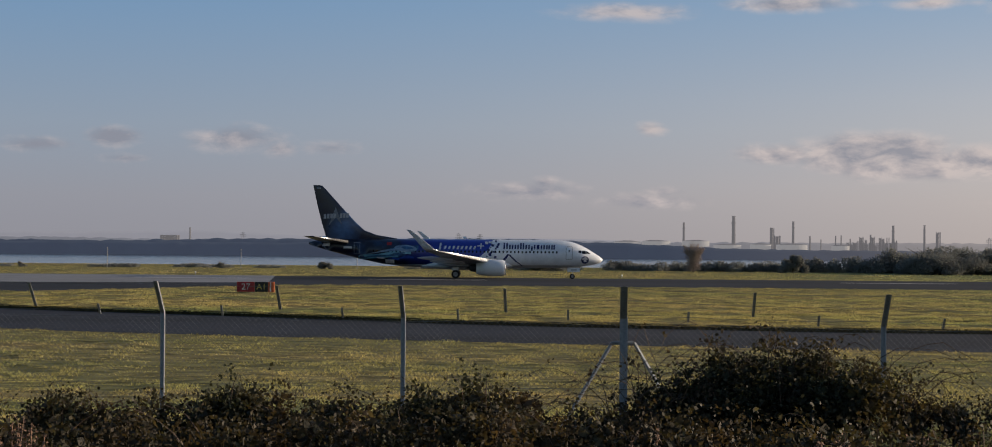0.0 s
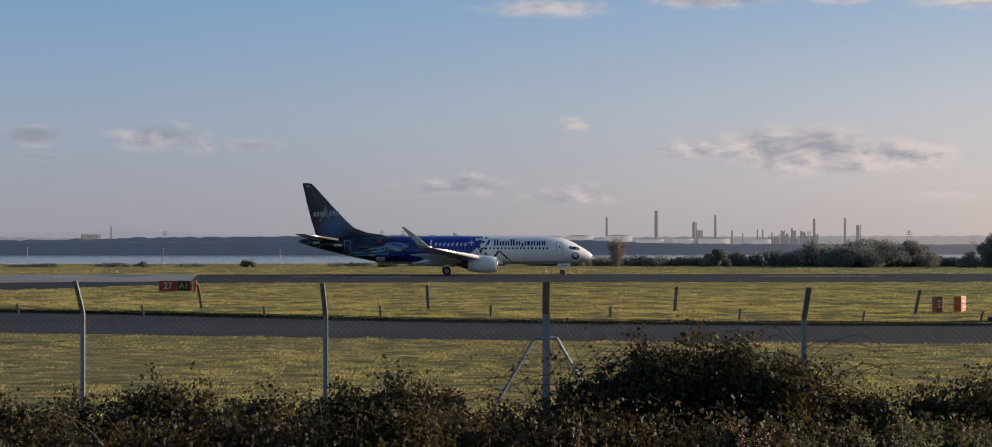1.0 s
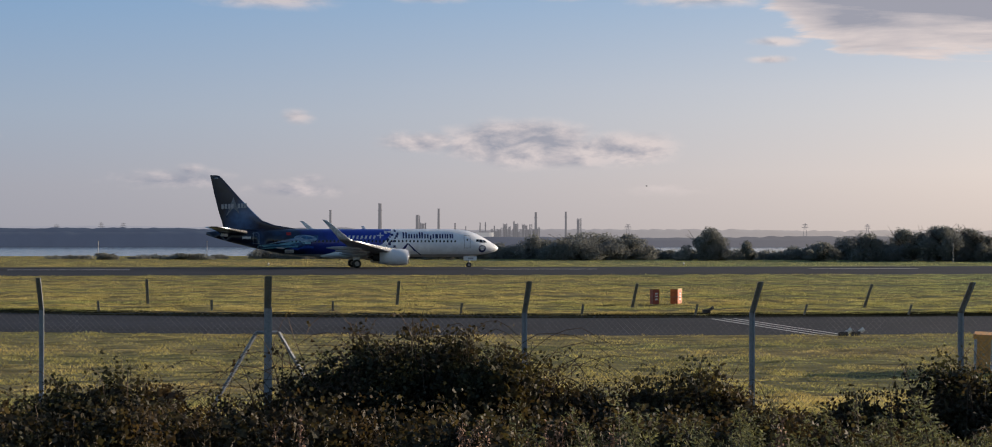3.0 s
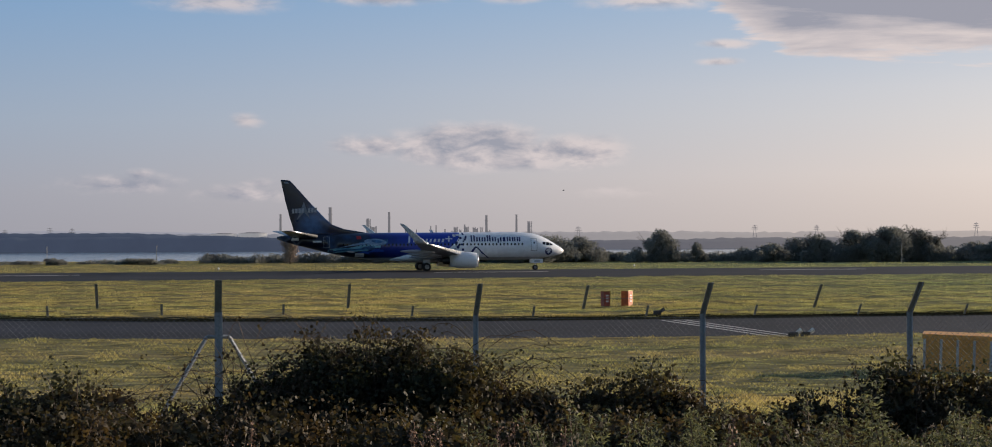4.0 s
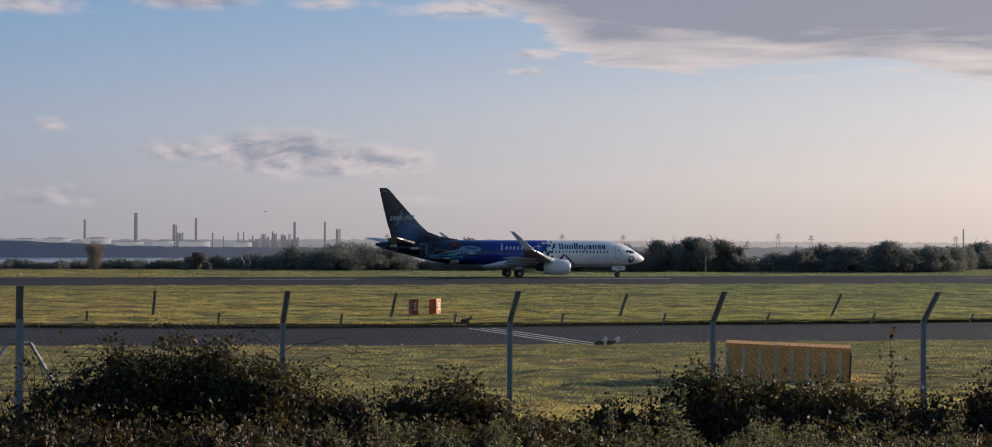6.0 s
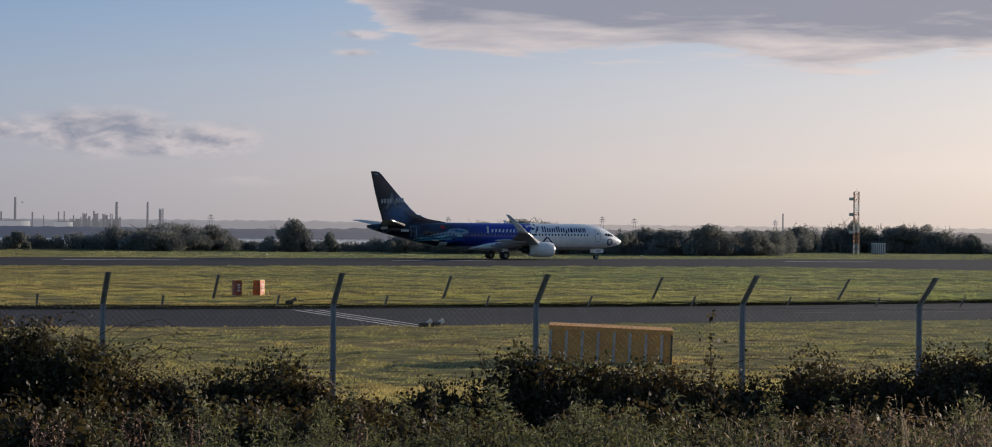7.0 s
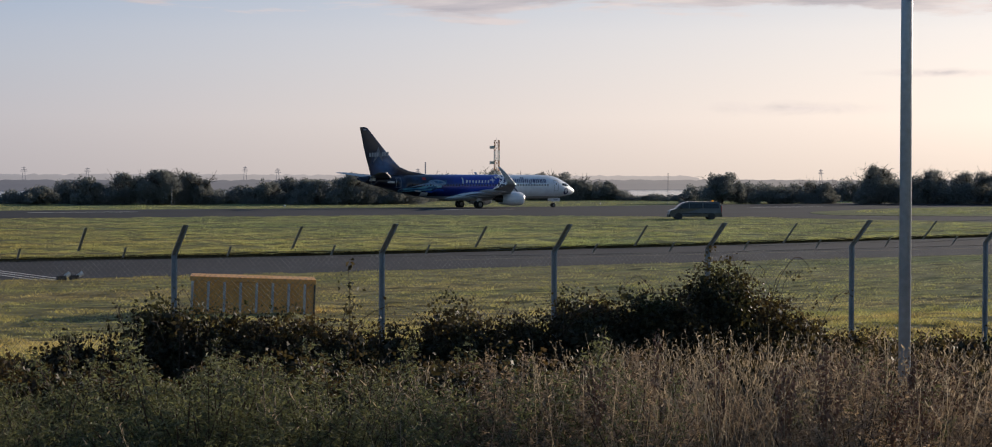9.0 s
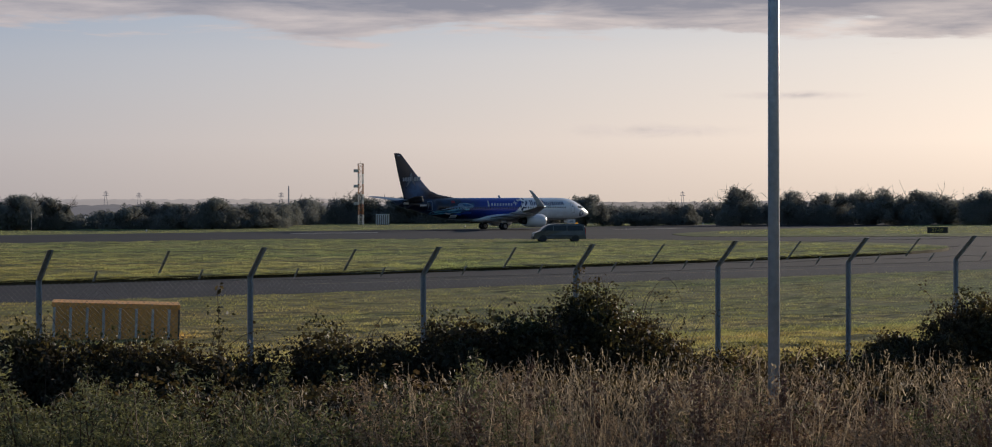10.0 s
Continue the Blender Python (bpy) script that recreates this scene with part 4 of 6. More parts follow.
def build_airliner():
    root = new("airliner")
    tagged(root, "twin-engined jet airliner, white nose and dark blue tail, rolling", "aircraft")
    # body
    bm = bmesh.new()
    ss = sorted({q[0] for q in STATIONS} | {0.05, 0.25, 0.65, 1.2, 2.0, 2.8, 3.7, 4.8, 6.2} | set(np.arange(8, 39, 0.8)))
    rings = []
    for s in ss:
        c, h, w = fus(s)
        rings.append([(-s, w * math.sin(a), c + h * math.cos(a)) for a in [2 * math.pi * i / 40 for i in range(40)]])
    loft(bm, rings)
    body = part("fuselage", bm, PAINT, root, "gloss body, white forward, blue amidships, black aft", smooth=True)
    # wing-body fairing
    bm = bmesh.new()
    rings = []
    for s, w, lo, hi in ((11.6, 0.5, 1.6, 1.9), (12.6, 1.5, 1.32, 2.3), (14.5, 2.0, 1.16, 2.75), (17.0, 2.15, 1.1, 2.9), (20.0, 2.1, 1.12, 2.8), (22.0, 1.8, 1.2, 2.5), (24.2, 0.9, 1.38, 1.9)):
        rings.append([(-s, w * math.sin(a) * (abs(math.sin(a)) ** -0.25 if abs(math.sin(a)) > 1e-3 else 1), (lo + hi) / 2 + (hi - lo) / 2 * math.cos(a)) for a in [2 * math.pi * i / 24 for i in range(24)]])
    loft(bm, rings)
    part("belly_fairing", bm, WHITE, root, "white wing root fairing", smooth=True)
    # fin with its dorsal fillet
    bm = bmesh.new()
    rings = []
    for z, le, te, th in ((4.9, 26.2, 36.9, 0.035), (5.45, 27.6, 37.0, 0.04), (5.9, 30.3, 37.15, 0.055), (6.5, 31.9, 37.3, 0.075), (7.4, 32.9, 37.6, 0.09), (9.5, 34.9, 38.15, 0.09), (12.0, 37.15, 38.7, 0.09), (12.42, 37.6, 38.8, 0.07), (12.5, 38.0, 38.75, 0.03)):
        ch = te - le
        rings.append([(-(le + b), u * 1.0, z) for b, u in airfoil(ch, th * min(1.0, 5.0 / ch))])
    rings = [[(x, y, z - 0.22) for x, y, z in r] for r in rings]
    loft(bm, rings)
    fin = part("tail_fin", bm, FIN_PAINT, root, "tall midnight-blue fin", smooth=True)
    def fin_patch(name, pts, mat, off):
        for sd in (-1, 1):
            bm = bmesh.new()
            vs = [bm.verts.new((-s, sd * off, z - 0.25)) for s, z in pts]
            bm.faces.new(vs if sd < 0 else vs[::-1])
            part(name, bm, mat, fin)

    fin_patch("fin_tip_mark", [(38.3, 12.05), (37.75, 12.05), (37.85, 12.2), (38.3, 12.2)], SILVER, 0.16)
    # wordmark on the fin as plain bars with an arrowhead
    for k in range(8):
        if k != 4:
            s = 37.35 - 0.43 * k
            fin_patch("fin_mark", slanted(s, 8.05 + 0.02 * k, 0.32, 0.62, 0.03), SILVER, 0.262)
    fin_patch("fin_arrowhead", [(36.7, 7.1), (35.75, 9.6), (34.9, 7.3), (35.72, 8.2)], material("dim_silver", (0.20, 0.24, 0.30), 0.4), 0.256)
    # tailplanes
    for sd in (-1, 1):
        bm = bmesh.new()
        loft(bm, [[(-(le + b), sd * yy, zz + u - 0.22) for b, u in airfoil(ch, 0.10)] for yy, le, ch, zz in ((0.35, 33.6, 4.0, 4.85), (1.0, 34.0, 3.7, 4.93), (7.0, 38.0, 1.35, 5.62), (7.18, 38.5, 0.8, 5.64))])
        part("tailplane", bm, FIN_PAINT, root, "dark tailplane with bare-metal leading edge", smooth=True)
        bm = bmesh.new()
        loft(bm, [[(-(le + b * 0.09) + 0.03, sd * yy, zz + u * 1.06 - 0.22) for b, u in airfoil(ch, 0.10)] for yy, le, ch, zz in ((1.0, 34.0, 3.7, 4.93), (7.0, 38.0, 1.35, 5.62))])
        part("leading_edge", bm, BARE, root, smooth=True)
        # white plate at the tailplane root
        skin_patch("tailplane_root_plate", [(37.5, 4.35), (36.5, 4.3), (36.4, 5.15), (37.2, 5.1)], PLAIN_WHITE, root, sd, off=0.02)
    # wings, winglets, flap fairings
    for sd in (-1, 1):
        wing_rows = ((1.5, 13.1, 8.6, 1.95, 0.13), (3.0, 14.0, 7.0, 2.1, 0.125), (5.8, 15.6, 5.0, 2.42, 0.115), (11.0, 18.4, 3.3, 3.0, 0.11), (16.4, 21.3, 1.75, 3.62, 0.10), (17.0, 21.75, 1.5, 3.75, 0.10))
        bm = bmesh.new()
        loft(bm, [[(-(le + b), sd * yy, zz + u) for b, u in airfoil(ch, th)] for yy, le, ch, zz, th in wing_rows])
        part("wing", bm, WING_GREY, root, "grey swept wing", smooth=True)
        bm = bmesh.new()
        loft(bm, [[(-(le + b * 0.05) + 0.03, sd * yy, zz + u * 1.02) for b, u in airfoil(ch, th)] for yy, le, ch, zz, th in wing_rows[1:5]])
        part("slat", bm, BARE, root, "polished leading-edge slat", smooth=True)
        bm = bmesh.new()
        rings = []
        for yy, le, ch, zz, tilt in ((17.0, 21.75, 1.5, 3.75, 0.1), (17.35, 22.1, 1.35, 3.95, 0.5), (17.55, 22.6, 1.2, 4.4, 1.2), (17.9, 24.2, 0.75, 5.7, 1.4), (18.02, 24.95, 0.5, 6.25, 1.45), (18.03, 25.3, 0.2, 6.32, 1.45)):
            rings.append([(-(le + b), sd * (yy - u * math.sin(tilt)), zz + u * math.cos(tilt)) for b, u in airfoil(ch, 0.10)])
        loft(bm, rings)
        part("winglet", bm, material("winglet_grey_blue", (0.72, 0.77, 0.82), 0.35, var=0.12), root, "upswept pale winglet", smooth=True)
        for yy, s0, zz in ((4.2, 17.5, 1.75), (7.6, 18.3, 2.15), (11.2, 19.8, 2.6)):
            bm = bmesh.new()
            rings = []
            for k in range(9):
                q = k / 8
                r = 0.26 * math.sin(math.pi * min(0.98, max(0.03, q))) ** 0.6
                rings.append([(-(s0 + 4.6 * q), sd * yy + r * 0.7 * math.sin(a), zz + 0.15 * q + r * math.cos(a)) for a in [2 * math.pi * i / 12 for i in range(12)]])
            loft(bm, rings)
            part("flap_fairing", bm, WING_GREY, root, smooth=True)
    # engines
    for sd in (-1, 1):
        nac = new("engine")
        nac.parent = root
        nac.location = (-12.95, sd * 4.83, 1.42)
        bm = bmesh.new()
        outer = [(0.0, 0.90), (0.1, 0.98), (0.4, 1.07), (1.0, 1.14), (2.0, 1.14), (3.0, 1.03), (3.9, 0.86)]
        inner = [(3.9, 0.80), (3.0, 0.78), (0.6, 0.78), (0.15, 0.82)]
        rings = []
        for s, r in outer + inner:
            rings.append([(-s, r * math.sin(a) * 1.03, r * math.cos(a) * (0.93 if math.cos(a) < 0 else 1.0)) for a in [2 * math.pi * i / 36 for i in range(36)]])
        loft(bm, rings, False)
        part("nacelle", bm, WHITE, nac, "white engine nacelle", smooth=True)
        bm = bmesh.new()
        rings = []
        for s, r in ((0.14, 0.83), (0.03, 0.87), (-0.01, 0.905), (0.03, 0.95), (0.14, 1.0)):
            rings.append([(-s, r * math.sin(a) * 1.035, r * math.cos(a) * (0.935 if math.cos(a) < 0 else 1.005)) for a in [2 * math.pi * i / 36 for i in range(36)]])
        loft(bm, rings, False)
        part("intake_lip", bm, BARE, nac, "polished intake ring", smooth=True)
        bm = bmesh.new()
        tube(bm, (-0.9, 0, 0), (-0.75, 0, 0), 0.79, 0.79, 24)
        for k in range(18):
            a = 2 * math.pi * k / 18
            tube(bm, (-0.72, 0.2 * math.sin(a), 0.2 * math.cos(a)), (-0.78, 0.76 * math.sin(a + 0.2), 0.76 * math.cos(a + 0.2)), 0.05, n=4)
        part("fan", bm, DARK_METAL, nac)
        bm = bmesh.new()
        tube(bm, (-3.3, 0, 0), (-4.7, 0, -0.02), 0.62, 0.42, 24)
        tube(bm, (-4.6, 0, -0.02), (-5.4, 0, -0.02), 0.28, 0.05, 16)
        part("exhaust", bm, DARK_METAL, nac, smooth=True)
        bm = bmesh.new()
        loft(bm, [[(-b - s0, u, zz) for b, u in airfoil(ch, 0.09)] for s0, ch, zz in ((0.9, 4.6, 0.9), (2.2, 4.8, 1.25))])
        part("pylon", bm, WHITE, nac)
    # landing gear
    gear_dark = material("gear_strut_paint", (0.45, 0.46, 0.48), 0.45, 0.2)
    rollers = []
    for sd in (-1, 1):
        leg = new("main_gear")
        leg.parent = root
        leg.location = (-19.6, sd * 2.86, 0)
        bm = bmesh.new()
        tube(bm, (0, 0, 0.56), (0.05, 0, 2.0), 0.10, 0.13, 12)
        tube(bm, (0, -0.42, 0.56), (0, 0.42, 0.56), 0.07, n=10)
        tube(bm, (0.05, 0, 1.5), (0.9, -sd * 0.5, 1.9), 0.05, n=8)
        part("leg", bm, gear_dark, leg)
        bm = bmesh.new()
        box(bm, -0.45, 0.45, sd * 0.16 - 0.02, sd * 0.16 + 0.02, 1.0, 2.0, bev=0.01)
        part("gear_door", bm, WHITE, leg)
        for w in (-0.43, 0.43):
            rollers.append((build_wheel("main_wheel", 0.565, 0.40, leg, (0, w, 0.565)), 0.565))
    leg = new("nose_gear")
    leg.parent = root
    leg.location = (-4.05, 0, 0)
    bm = bmesh.new()
    tube(bm, (0, 0, 0.34), (0.1, 0, 1.6), 0.07, 0.09, 12)
    tube(bm, (0, -0.25, 0.34), (0, 0.25, 0.34), 0.05, n=8)
    tube(bm, (0.1, 0, 1.1), (0.9, 0, 1.5), 0.04, n=8)
    part("leg", bm, gear_dark, leg)
    for sd in (-1, 1):
        bm = bmesh.new()
        box(bm, -0.65, 1.0, sd * 0.5 - 0.015, sd * 0.5 + 0.015, 0.95, 1.5, bev=0.01)
        part("gear_door", bm, WHITE, leg, "white nose gear door")
        bm = bmesh.new()
        box(bm, -0.2, 0.55, sd * 0.522 - 0.004, sd * 0.522 + 0.004, 1.1, 1.32)
        part("door_mark", bm, SILVER, leg)
        rollers.append((build_wheel("nose_wheel", 0.345, 0.2, leg, (0, sd * 0.19, 0.345)), 0.345))
    # cabin windows, one by one
    bm = bmesh.new()
    vs = [(0.10 * math.cos(a) * (1.15), 0.17 * math.sin(a)) for a in [2 * math.pi * (i + 0.5) / 10 for i in range(10)]]
    bm.faces.new([bm.verts.new((-u, 0, v)) for u, v in vs])
    out = bmesh.ops.extrude_face_region(bm, geom=bm.faces[:])
    for v in out["geom"]:
        if isinstance(v, bmesh.types.BMVert):
            v.co.y -= 0.012
    bmesh.ops.recalc_face_normals(bm, faces=bm.faces)
    first = part("cabin_window", bm, GLASS_DARK, root)
    wm = first.data
    bpy.data.objects.remove(first)
    for sd in (-1, 1):
        for k in range(49):
            s = 6.2 + 0.508 * k
            z = 3.55
            p = on_skin(s, z, sd, 0.004)
            ob = new("cabin_window", wm)
            ob.parent = root
            c, h, w = fus(s)
            tiltx = math.degrees(math.asin((z - c) / h))
            ob.matrix_basis = Matrix.Translation(p) @ pose(0, 0, 0, 0, 0, 0 if sd < 0 else 180) @ pose(0, 0, 0, -tiltx)
    # flight-deck windows
    for sd in (-1, 1):
        for pts in ([(1.72, 3.5), (2.22, 3.46), (2.3, 3.86), (2.08, 3.84)], [(2.28, 3.46), (2.85, 3.52), (2.82, 3.95), (2.36, 3.92)], [(2.91, 3.56), (3.35, 3.66), (3.22, 3.96), (2.9, 3.98)]):
            skin_patch("flight_deck_window", pts, GLASS_DARK, root, sd, off=0.012, cut=0.2)
    # doors drawn by their seams
    for sd in (-1, 1):
        for s, z0, z1, w, mat in ((4.1, 2.7, 4.5, 0.82, material("door_seam", (0.25, 0.26, 0.28))), (32.4, 3.3, 4.85, 0.76, SILVER)):
            for a, b, c, d in ((s, s + 0.05, z0, z1), (s + w, s + w + 0.05, z0, z1), (s, s + w, z0, z0 + 0.05), (s, s + w, z1 - 0.05, z1)):
                skin_patch("door_seam", [(a, c), (b, c), (b, d), (a, d)], mat, root, sd, off=0.014)
            skin_patch("door_window", [(s + 0.34, z1 - 0.75), (s + 0.52, z1 - 0.75), (s + 0.52, z1 - 0.5), (s + 0.34, z1 - 0.5)], GLASS_DARK, root, sd, off=0.014)
        # wordmarks as plain bars: dark ones on white, white ones on blue
        s = 13.3
        for k, (w, h) in enumerate(((0.58, 0.88), (0.56, 0.62), (0.56, 0.62), (0.54, 0.88), (0.58, 0.62), (0.58, 0.62), (0.36, 0.62), (0.56, 0.62), (0.5, 0.62), (0.5, 0.62))):
            for q in (0.0, w - 0.21):
                skin_patch("wordmark_bar", slanted(s - q, 4.08 - (0.2 if k == 5 and q == 0 else 0), 0.21, h, 0.03), INK, root, sd)
            s -= w + 0.17
        s = 21.9
        for k in range(9):
            w, h = (0.24, 1.0) if k == 0 else (0.26, 0.46)
            skin_patch("script_bar", slanted(s, 4.02 - (0.12 if k == 0 else 0), w, h, 0.16), PLAIN_WHITE, root, sd)
            s -= w + (0.42 if k == 0 else 0.3)
        for pts in (slanted(s, 4.42, 0.9, 0.16, 0), slanted(s - 0.36, 4.1, 0.17, 0.8, 0.06)):
            skin_patch("plus_bar", pts, PLAIN_WHITE, root, sd, off=0.014)
        # round emblem by the nose
        for r, z, mat, off in ((0.52, 2.62, INK, 0.014), (0.40, 2.64, PLAIN_WHITE, 0.018)):
            pts = [(2.42 + r * math.cos(a), z + r * math.sin(a)) for a in [math.pi * i / 14 for i in range(15 if mat is PLAIN_WHITE else 29)]]
            skin_patch("emblem", pts, mat, root, sd, off=off, cut=0.25)
        # pixel squares between white and blue
        rng = random.Random(3)
        for k in range(22):
            s, z = 14.0 + rng.uniform(0, 1.8), 2.7 + rng.uniform(0, 2.4)
            q = rng.uniform(0.16, 0.34)
            edge_s = 14.7 + 0.28 * (z - 5.6) ** 2
            skin_patch("pixel_square", slanted(s, z, q, q), INK if s < edge_s else PLAIN_WHITE, root, sd)
        # dark angular figure under the windows
        for pts in ([(13.9, 1.9), (13.4, 1.9), (12.5, 3.35), (12.75, 3.4)], [(12.75, 3.4), (12.4, 3.3), (11.4, 2.3), (11.6, 2.2)], [(11.6, 2.3), (11.4, 2.3), (10.7, 1.75), (10.8, 1.68)]):
            skin_patch("painted_figure", pts, INK, root, sd, off=0.016)
        # streaming shapes on the dark rear
        for k, (s0, s1, za, zb, th, mat) in enumerate(((25.6, 34.2, 3.6, 2.5, 0.62, STREAK), (26.4, 34.6, 3.15, 2.3, 0.42, NEBULA), (24.6, 31.0, 4.15, 3.3, 0.5, NEBULA), (27.3, 34.2, 2.95, 2.3, 0.26, STREAK), (26.6, 32.8, 3.95, 2.95, 0.24, SILVER_BLUE), (25.2, 28.8, 2.85, 2.5, 0.34, ROYAL))):
            n = 10
            top = [(s0 + (s1 - s0) * i / n, za + (zb - za) * (i / n) ** 1.4 + th * (1 - i / n) ** 0.7 * (0.6 + 0.4 * math.sin(i + k))) for i in range(n + 1)]
            low = [(s0 + (s1 - s0) * i / n, za + (zb - za) * (i / n) ** 1.4 - th * 0.5 * (1 - i / n)) for i in range(n + 1)][::-1]
            lim = [(s, max(z, fus(s)[0] - fus(s)[1] * 0.93)) for s, z in top + low[1:]]
            skin_patch("streak", lim, mat, root, sd, off=0.012 + 0.003 * k)
        # the painted saucer with its two bright spots
        for s0, z0, ra, rz, mat, off in ((26.3, 4.05, 1.5, 0.5, SILVER_BLUE, 0.034), (26.1, 4.15, 0.75, 0.22, NEBULA, 0.038), (29.6, 2.72, 0.5, 0.12, PLAIN_WHITE, 0.036), (27.6, 2.62, 0.42, 0.2, ROYAL, 0.036)):
            skin_patch("painted_saucer", [(s0 + ra * math.cos(a) + 0.25 * math.sin(a), z0 + rz * math.sin(a)) for a in [2 * math.pi * i / 18 for i in range(18)]], mat, root, sd, off=off)
        skin_patch("flag_spot", slanted(28.8, 4.5, 0.62, 0.42), RED, root, sd, off=0.03)
        skin_patch("cargo_mark", slanted(29.0, 1.95, 1.2, 0.55), PLAIN_WHITE, root, sd, off=0.02)
        skin_patch("tail_mark", slanted(34.6, 4.0, 1.1, 0.3), PLAIN_WHITE, root, sd, off=0.02)
    # aerials and beacon
    for s, z, h in ((18.2, 5.14, 0.42), (28.2, 5.1, 0.3), (13.0, 1.42, -0.35)):
        bm = bmesh.new()
        vs = box(bm, -0.3, 0.12, -0.02, 0.02, 0, 1)
        for v in vs:
            v.co.x -= 0.25 * v.co.z
            v.co.z *= h
        ob = part("aerial", bm, WHITE, root)
        ob.location = (-s, 0, z)
    for sd in (-1, 1):
        bm = bmesh.new()
        bmesh.ops.create_icosphere(bm, subdivisions=2, radius=0.09)
        ob = part("wingtip_light", bm, glow("wingtip_lamp", (0.8, 0.8, 0.8), (1, 0.95, 0.85), 2.0), root, "lit white light")
        ob.location = (-21.75, sd * 17.1, 3.78)
    return root, rollers


airliner, rollers = build_airliner()
# seconds, metres of the nose along the runway
ROLL = [(0.0, 14.5), (0.5, 18.8), (1.0, 23.45), (1.5, 28.7), (2.0, 34.35), (2.5, 40.85), (3.0, 48.2), (3.5, 55.9), (4.0, 64.2), (4.5, 73.0), (5.0, 82.7), (5.5, 93.0), (6.0, 104.0), (6.5, 115.6), (7.0, 127.95), (7.5, 140.45), (8.0, 153.9), (8.5, 168.0), (9.0, 182.6), (9.5, 197.3), (10.0, 213.0)]


def motions():
    rows = []
    for t, az, el in FLIGHT:
        x, y = at_bearing(az, 250.0)
        rows.append((t, pose(x, y, EYE + 250.0 * math.tan(radians(el)), 0, 8, 178)))
    walk(bird, rows)
    walk(airliner, [(t, pose(x, 274.0, 0.034)) for t, x in ROLL])
    # the wheels turn with the ground; the five-bolt rims look alike every 72 degrees, so each step is taken within that
    ts = [i / 30 for i in range(301)]
    for w, r in rollers:
        loc = w.location.copy()
        rows, turn, last = [], 0.0, ROLL[0][1]
        for t in ts:
            x = float(np.interp(t, [q[0] for q in ROLL], [q[1] for q in ROLL]))
            step = math.degrees((x - last) / r)
            turn, last = turn + (step + 36) % 72 - 36, x
            rows.append((t, pose(loc.x, loc.y, loc.z, 0, turn, 0)))
        walk(w, rows)


# ---- runway and taxiway markings ----
def strip(name, x0, x1, y0, y1, z, label, mat=MARKING):
    ob = sheet(name, [(x0, y0), (x1, y0), (x1, y1), (x0, y1)], z, mat)
    tagged(ob, label, "marking", kind="structure")


for x0 in (-46, -16, 44, 88, 148, 208):
    strip("runway_marking", x0, x0 + 15, 260.2, 261.6, 0.042, "worn white runway line")
for x0 in (32.0, 32.7, 33.4):
    strip("taxiway_marking", x0, x0 + 0.22, 93.4, 112.6, 0.03, "white holding line across the taxiway")
strip("taxiway_centre_line", 60, 150, 104.6, 104.8, 0.03, "faint taxiway centre line", material("worn_yellow_line", (0.22, 0.20, 0.10), 0.8))


# ---- signs, boxes and lights on the grass ----
def text_mesh(name, words, height, mat, parent, at, turn=0.0):
    cu = bpy.data.curves.new(name, "FONT")
    cu.body, cu.size, cu.align_x, cu.align_y, cu.extrude = words, height, "CENTER", "CENTER", 0.004
    tmp = bpy.data.objects.new(name, cu)
    me = bpy.data.meshes.new_from_object(tmp)
    bpy.data.objects.remove(tmp)
    me.materials.append(mat)
    ob = new(name, me)
    ob.parent = parent
    ob.matrix_basis = Matrix.Translation(at) @ pose(0, 0, 0, 90, 0, turn)
    return ob


SIGN_RED = material("sign_red", (0.42, 0.025, 0.03), 0.45, var=0.12)
SIGN_BLACK = material("sign_black", (0.015, 0.015, 0.016), 0.45, var=0.1)
SIGN_TEXT = material("sign_white_text", (0.75, 0.74, 0.70), 0.5, var=0.05)
SIGN_YELLOW = material("sign_yellow_text", (0.65, 0.50, 0.10), 0.5, var=0.05)
ORANGE = material("sign_orange_case", (0.62, 0.13, 0.035), 0.45, var=0.1)
POST_STEEL = material("sign_post_steel", (0.3, 0.3, 0.31), 0.5, 0.4)


def build_runway_sign():
    root = new("runway_sign")
    root.location = (-21.0, 179.2, 0.27)
    tagged(root, "red and black runway holding sign on short legs", "sign")
    for x0, x1, mat in ((-1.5, 0.05, SIGN_RED), (0.08, 1.2, SIGN_BLACK)):
        bm = bmesh.new()
        box(bm, x0, x1, -0.12, 0.12, 0.12, 1.0, bev=0.02)
        part("panel", bm, mat, root)
    bm = bmesh.new()
    box(bm, 1.23, 1.75, -0.2, 0.25, 0.1, 1.0, bev=0.02)
    part("end_case", bm, ORANGE, root, "orange lit end case")
    bm = bmesh.new()
    box(bm, 1.4, 1.5, -0.215, -0.2, 0.14, 0.96)
    part("end_stripe", bm, SIGN_TEXT, root)
    for x in (-1.2, -0.2, 0.4, 1.0):
        bm = bmesh.new()
        tube(bm, (x, 0, -0.05), (x, 0, 0.14), 0.04, n=8)
        part("leg", bm, POST_STEEL, root)
    text_mesh("text_27", "27", 0.78, SIGN_TEXT, root, (-0.72, -0.128, 0.55))
    text_mesh("text_A1", "A1", 0.72, SIGN_YELLOW, root, (0.64, -0.128, 0.55))


build_runway_sign()


